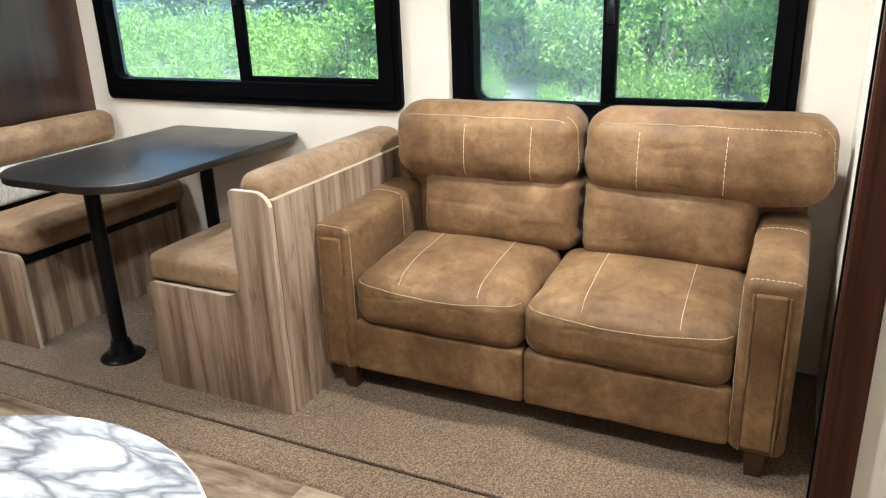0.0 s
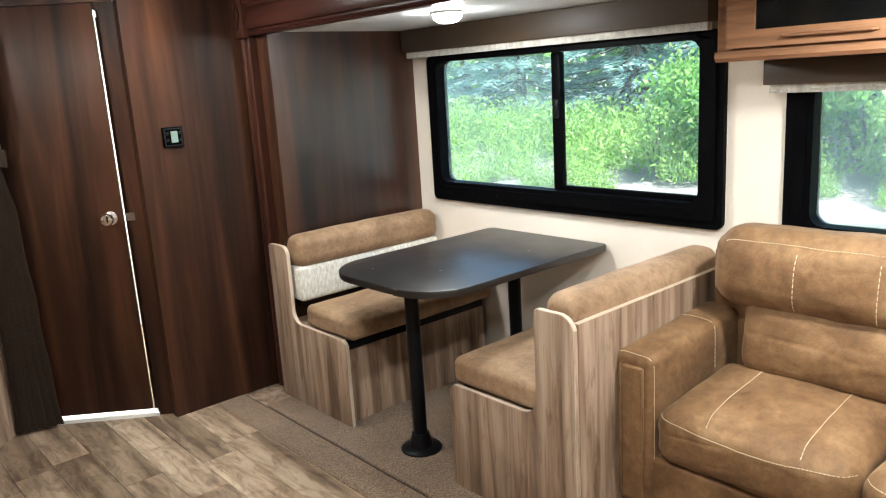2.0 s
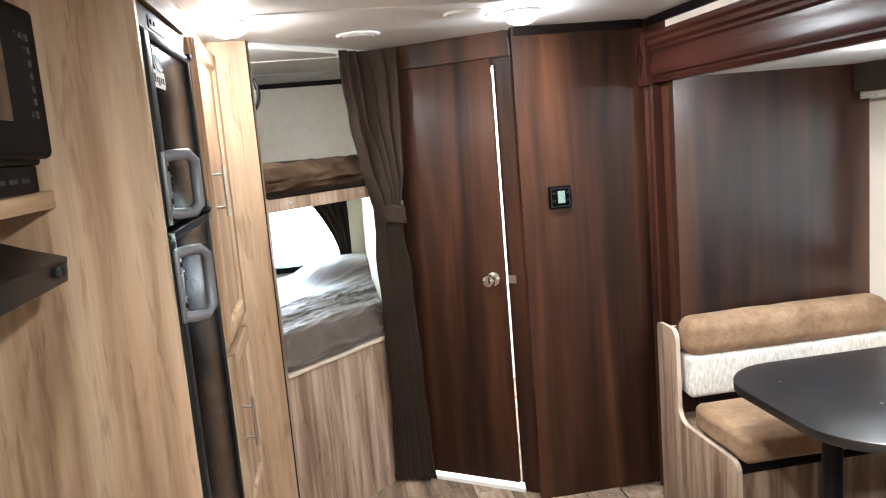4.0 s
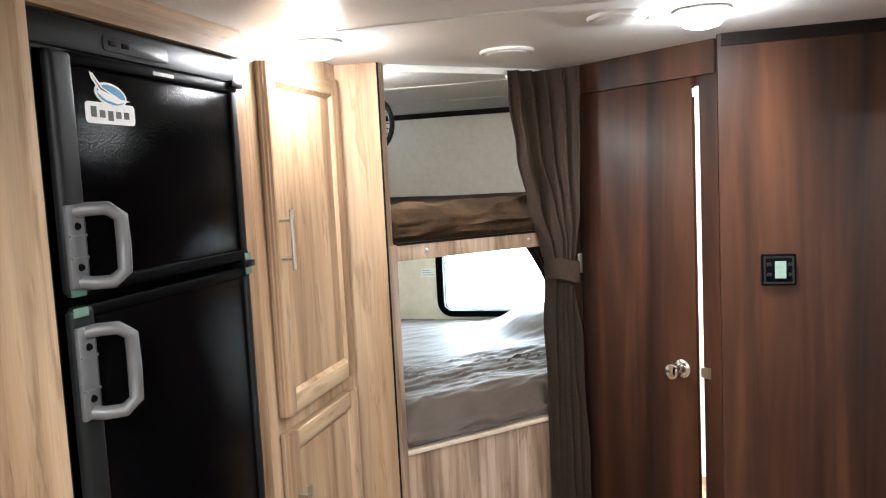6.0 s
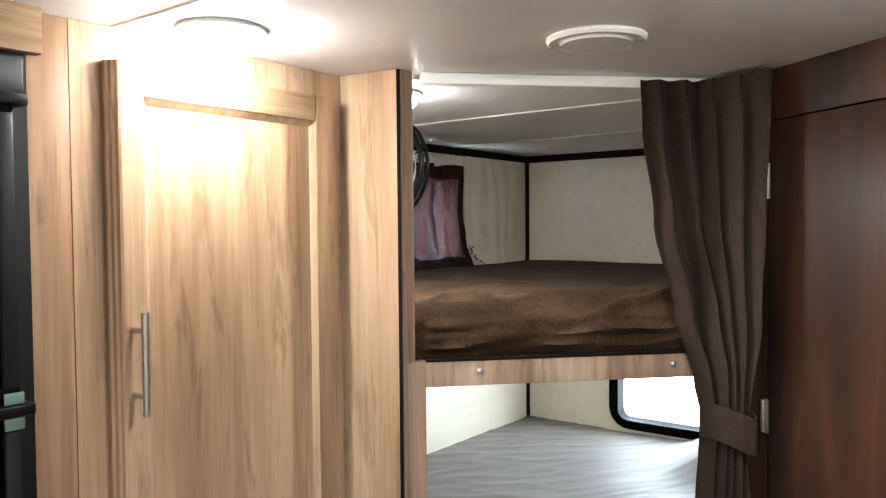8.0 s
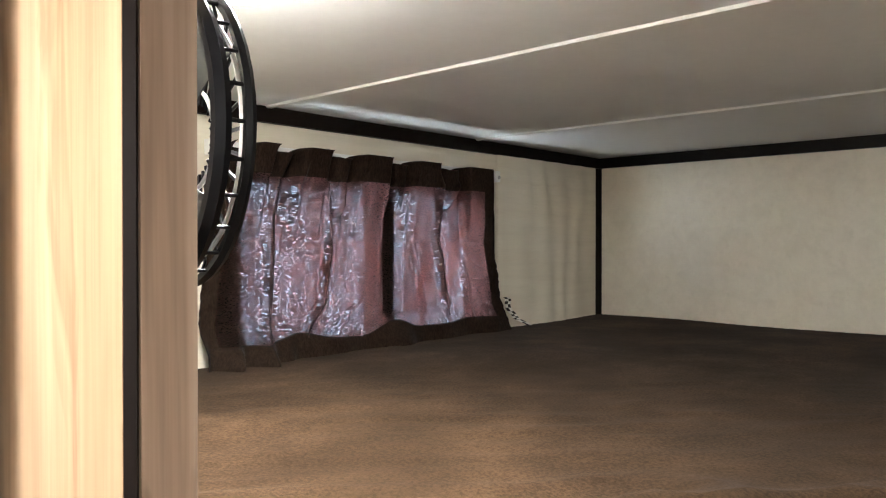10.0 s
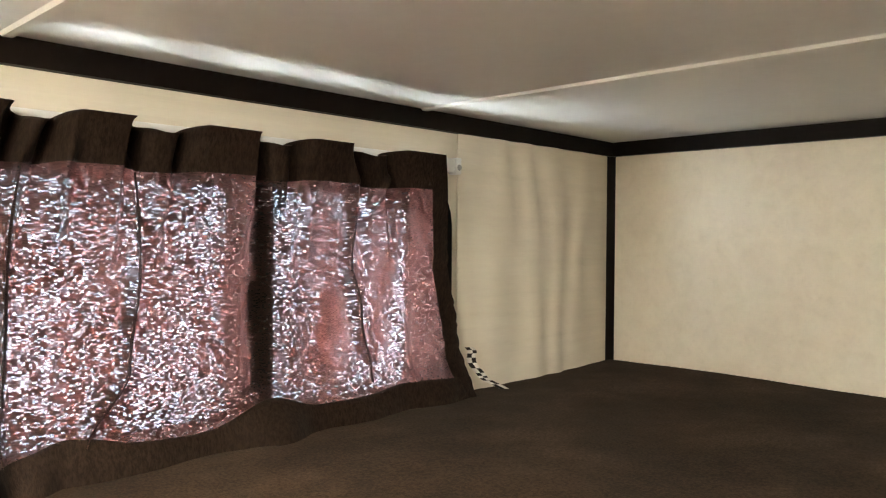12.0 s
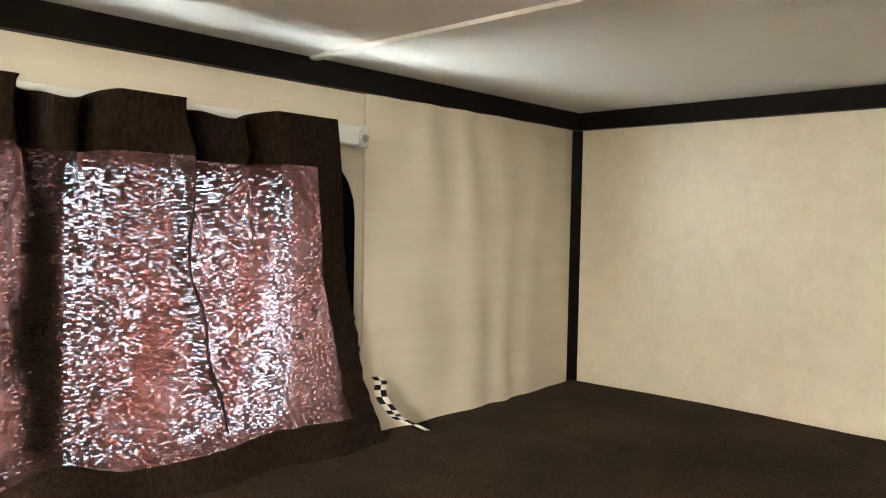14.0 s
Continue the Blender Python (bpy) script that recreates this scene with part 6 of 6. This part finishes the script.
part("cloth", sheet(B(), side_cloth, 50, 24, (0, -0.003, 0)), CURTAIN, lc, "", 75)
nt_ = thing("notice_label", (-0.11, YR, 1.09), "small pale printed notice on the bunk wall", "label")
part("paper", box(B(), -0.15, -0.065, YR - 0.0012, YR - 0.0002, 1.075, 1.125), WHITE, nt_)
for k in range(3):
    part("print_bar", box(B(), -0.143, -0.075 - 0.012 * k, YR - 0.0018, YR - 0.0012, 1.085 + k * 0.013, 1.09 + k * 0.013), LETTER_GREY, nt_, "grey print bar")

# bunk lamp, bathroom lamp and daylight at the bunk windows
ceiling_lamp(0.16, 3.61, 1.989, 2.3, LENS_SOFT)
sky_light(XL - 0.047, 4.34, 1.7, XL + 1, 4.34, 1.7, 0.66, 0.32, 4.0)
sky_light(0.292, YR + 0.047, 1.085, 0.292, YR - 1, 1.085, 0.62, 0.39, 3.6)
ceiling_lamp(1.35, 4.5, CEIL, 22.0, LENS_SOFT)


# ---- outdoors ----
def ground_z(x, y):
    h = -0.78
    f = max(0.0, min(1.0, (x - 4.6) / 3.6))
    h += 0.82 * f * f * (3 - 2 * f)
    g = max(0.0, min(1.0, (x - 8.2) / 7.0))
    return h + 0.8 * g + (0.05 * noise.noise(Vector((x * 0.7, y * 0.7, 0))) if f > 0 else 0) + (0.02 * noise.noise(Vector((x * 3, y * 3, 4))) if f > 0 else 0)


bm = B()
xs = [-400, -60, -12, -6, 0, 3, 4.2] + [4.6 + 0.3 * k for k in range(36)] + [16, 18, 22, 40, 400]
ys = [-400, -40, -10] + [-5 + 0.45 * k for k in range(56)] + [22, 26, 40, 400]
gv = [[bm.verts.new((x, y, ground_z(x, y))) for y in ys] for x in xs]
for i in range(len(xs) - 1):
    for j in range(len(ys) - 1):
        bm.faces.new((gv[i][j], gv[i + 1][j], gv[i + 1][j + 1], gv[i][j + 1]))
structure("ground", bm, GRAVEL, "pale gravel ground rising to an overgrown bank", 60)

rng = random.Random(7)


def leaf(bm, p, d, n, length, width):
    """A folded leaf: four corners and a raised middle."""
    s = d.cross(n).normalized() * width / 2
    a, b = bm.verts.new(p), bm.verts.new(p + d * length)
    m = p + d * length * 0.45
    l, r = bm.verts.new(m + s + n * width * 0.15), bm.verts.new(m - s + n * width * 0.15)
    bm.faces.new((a, l, b))
    bm.faces.new((a, b, r))


def rand_dir(up=0.0):
    while True:
        v = Vector((rng.uniform(-1, 1), rng.uniform(-1, 1), rng.uniform(-1, 1) + up))
        if 0.1 < v.length < 1.4:
            return v.normalized()


def shrub(name, seed, h, spread, leaves, length, material, label, category):
    rng.seed(seed)
    t = thing(name, (0, 0, 0), label, category, "bank shrubs")
    bw, bl = B(), B()
    for k in range(9):
        a = rng.uniform(0, 6.28)
        tip = Vector((math.cos(a) * spread * rng.uniform(0.3, 1), math.sin(a) * spread * rng.uniform(0.3, 1), h * rng.uniform(0.6, 1)))
        mid = tip * 0.5 + Vector((0, 0, h * 0.12))
        pts = [Vector((0, 0, -0.1)).lerp(mid, f / 4) if f < 4 else mid.lerp(tip, (f - 4) / 4) for f in range(9)]
        tube(bw, pts, [0.022 * (1 - f / 9.5) for f in range(9)], 5)
        for _ in range(leaves // 9):
            f = rng.random() ** 0.6
            base = mid.lerp(tip, f) if rng.random() < 0.75 else mid * rng.uniform(0.35, 1)
            p = base + rand_dir() * rng.random() ** 0.5 * spread * 0.42
            p.z = max(0.03, p.z)
            leaf(bl, p, rand_dir(0.1), rand_dir(0.8), length * rng.uniform(0.6, 1.3), length * rng.uniform(0.45, 0.75))
    part("stems", bw, BARK, t)
    part("crown", bl, material, t, smooth=0)
    return t


def weeds(name, seed, h, r, blades, material, label):
    rng.seed(seed)
    t = thing(name, (0, 0, 0), label, "plants", "bank weeds")
    bl = B()
    for _ in range(blades):
        a, q = rng.uniform(0, 6.28), r * rng.random() ** 0.5
        p = Vector((math.cos(a) * q, math.sin(a) * q, -0.03))
        d = Vector((rng.uniform(-0.3, 0.3), rng.uniform(-0.3, 0.3), 1)).normalized()
        hh = h * rng.uniform(0.5, 1.1)
        for k in range(7):
            leaf(bl, p + d * hh * (0.15 + k * 0.13), (rand_dir(0.5) + d * 0.5).normalized(), rand_dir(0.6), rng.uniform(0.07, 0.14) * (1.1 - k * 0.08), rng.uniform(0.02, 0.04))
    part("leaves", bl, material, t, smooth=0)
    return t


def spruce(name, seed, h, label):
    rng.seed(seed)
    t = thing(name, (0, 0, 0), label, "tree", "blue spruces")
    part("trunk", tube(B(), [(0, 0, -0.2 + h * k / 8) for k in range(9)], [0.13 * (1 - k / 8.6) for k in range(9)], 9), BARK, t)
    bb, bl = B(), B()
    tiers = 15
    for k in range(tiers):
        z = 0.1 + h * 0.92 * k / tiers
        reach = (h - z) * 0.42 + 0.1
        for j in range(9):
            a = rng.uniform(0, 6.28)
            L = reach * rng.uniform(0.75, 1.1)
            tip = Vector((math.cos(a) * L, math.sin(a) * L, z - 0.08 * L + rng.uniform(-0.08, 0.08)))
            root = Vector((0, 0, z + 0.12 * L))
            tube(bb, [root, root.lerp(tip, 0.5) + Vector((0, 0, -0.05 * L)), tip], [0.02, 0.012, 0.004], 4)
            side = Vector((-math.sin(a), math.cos(a), 0))
            steps = max(6, int(L / 0.05))
            for s in range(steps):
                f = 0.15 + 0.85 * s / steps
                p = root.lerp(tip, f)
                w = 0.36 * L * (1.08 - f)
                for sg in (-1, 1):
                    for e in range(2):
                        q = p + side * sg * w * rng.uniform(0.1, 1) + Vector((0, 0, rng.uniform(-0.05, 0.03)))
                        d = (side * sg * 0.7 + (tip - root).normalized() * 0.8 + rand_dir() * 0.3).normalized()
                        leaf(bl, q, d, (Vector((0, 0, 1)) + rand_dir() * 0.4).normalized(), rng.uniform(0.1, 0.2), rng.uniform(0.035, 0.06))
    part("boughs", bb, BARK, t)
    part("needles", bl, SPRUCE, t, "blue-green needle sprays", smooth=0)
    return t


def scatter(t, spots, group=""):
    """Puts the thing at the first spot and copies of it at the rest."""
    for k, (x, y, turn, size) in enumerate(spots):
        m = Matrix.LocRotScale((x, y, ground_z(x, y)), Euler((0, 0, turn)), (size,) * 3)
        if k == 0:
            t.matrix_basis = m
        else:
            c = copy_thing(t, Matrix.LocRotScale((x, y, ground_z(x, y)), Euler((0, 0, turn)), None))
            c.scale = (size,) * 3


def spots(n, x0, x1, y0, y1, s0, s1, seed):
    r = random.Random(seed)
    return [(x0 + (x1 - x0) * r.random(), y0 + (y1 - y0) * (k + r.random()) / n, r.uniform(0, 6.28), r.uniform(s0, s1)) for k in range(n)]


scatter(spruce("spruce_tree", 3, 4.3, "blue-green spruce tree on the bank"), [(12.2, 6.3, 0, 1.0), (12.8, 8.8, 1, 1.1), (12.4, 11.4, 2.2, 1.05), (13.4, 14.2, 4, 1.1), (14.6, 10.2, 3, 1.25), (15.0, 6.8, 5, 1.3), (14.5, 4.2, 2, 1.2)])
scatter(shrub("shrub", 11, 1.7, 0.95, 3000, 0.1, LEAF, "broad-leaved green shrub on the bank", "shrub"), spots(15, 8.9, 11.8, -2.5, 6.5, 0.75, 1.2, 5) + spots(8, 11.5, 13.5, -3, 6, 1.4, 1.9, 9))
scatter(shrub("leafy_shrub", 21, 1.4, 0.85, 2600, 0.085, WEED, "light green shrub with small leaves on the bank", "shrub"), spots(12, 8.5, 10.2, -2.2, 6, 0.5, 0.95, 6) + spots(4, 9.8, 10.8, 5, 13, 0.4, 0.55, 16))
scatter(weeds("weed_clump", 31, 0.75, 0.5, 150, WEED, "clump of tall light green weeds"), spots(30, 8.4, 11.2, 4.2, 15, 0.8, 1.25, 7) + spots(12, 8.2, 9.2, -2.5, 4.5, 0.5, 0.9, 8) + spots(16, 7.4, 8.5, 5.5, 15, 0.5, 0.8, 18) + spots(14, 7.3, 8.3, -2.5, 4.5, 0.35, 0.6, 28))
for k in range(5):
    rng.seed(50 + k)
    t = thing("dead_twigs", (8.9 + 0.25 * k, -0.3 + 1.0 * k, ground_z(8.9 + 0.25 * k, -0.3 + k)), "bleached dead twigs among the shrubs", "branch", "dead twigs")
    bm = B()
    for j in range(7):
        p = Vector(t.location) + Vector((rng.uniform(-0.2, 0.2), rng.uniform(-0.2, 0.2), -0.05))
        d = Vector((rng.uniform(-0.5, 0.2), rng.uniform(-0.5, 0.5), 1)).normalized()
        pts = [p]
        for s in range(7):
            d = (d + rand_dir() * 0.25).normalized()
            pts.append(pts[-1] + d * 0.24)
        tube(bm, pts, [0.012 * (1 - s / 9) for s in range(8)], 5)
    part("twigs", bm, DEADWOOD, t)
far = B()
rng.seed(77)
for k in range(9000):
    y = rng.uniform(-25, 45)
    x = 17 + rng.uniform(0, 4)
    z = ground_z(x, y) + rng.random() ** 0.8 * (2.8 + 0.6 * math.sin(y * 0.5))
    leaf(far, Vector((x, y, z)), rand_dir(), rand_dir(0.6), rng.uniform(0.3, 0.6), rng.uniform(0.2, 0.4))
solid("far_woods", far, LEAF, (18, 10, 0), "dense green woods behind the bank", "trees", kind="stuff", smooth=0)

# ---- floor planks ----
pk = bpy.data.objects["floor"]
PW, PL = 0.152, 0.914
mesh_cache = {}


def plank_mesh(w, l):
    key = (round(w, 3), round(l, 3))
    if key not in mesh_cache:
        bm = box(B(), 0, w, 0, l, 0, 0.012)
        es = [e for e in bm.edges if all(v.co.z > 0.01 for v in e.verts)]
        bmesh.ops.bevel(bm, geom=es, offset=0.0012, segments=1, affect="EDGES")
        mesh_cache[key] = mesh_of("plank", bm, PLANKS, 0)
    return mesh_cache[key]


rp = random.Random(4)
x = XL
col = 0
while x < 1.52:
    w = min(PW, 1.518 - x)
    y = YF - rp.uniform(0, PL)
    while y < YR:
        a, b = max(y, YF), min(y + PL, YR)
        if b - a > 0.05:
            o = new("plank", plank_mesh(w - 0.0012, round(b - a - 0.0012, 3)))
            o.location = (x, a, -0.012)
            o.parent = pk
        y += PL
    x += PW
    col += 1
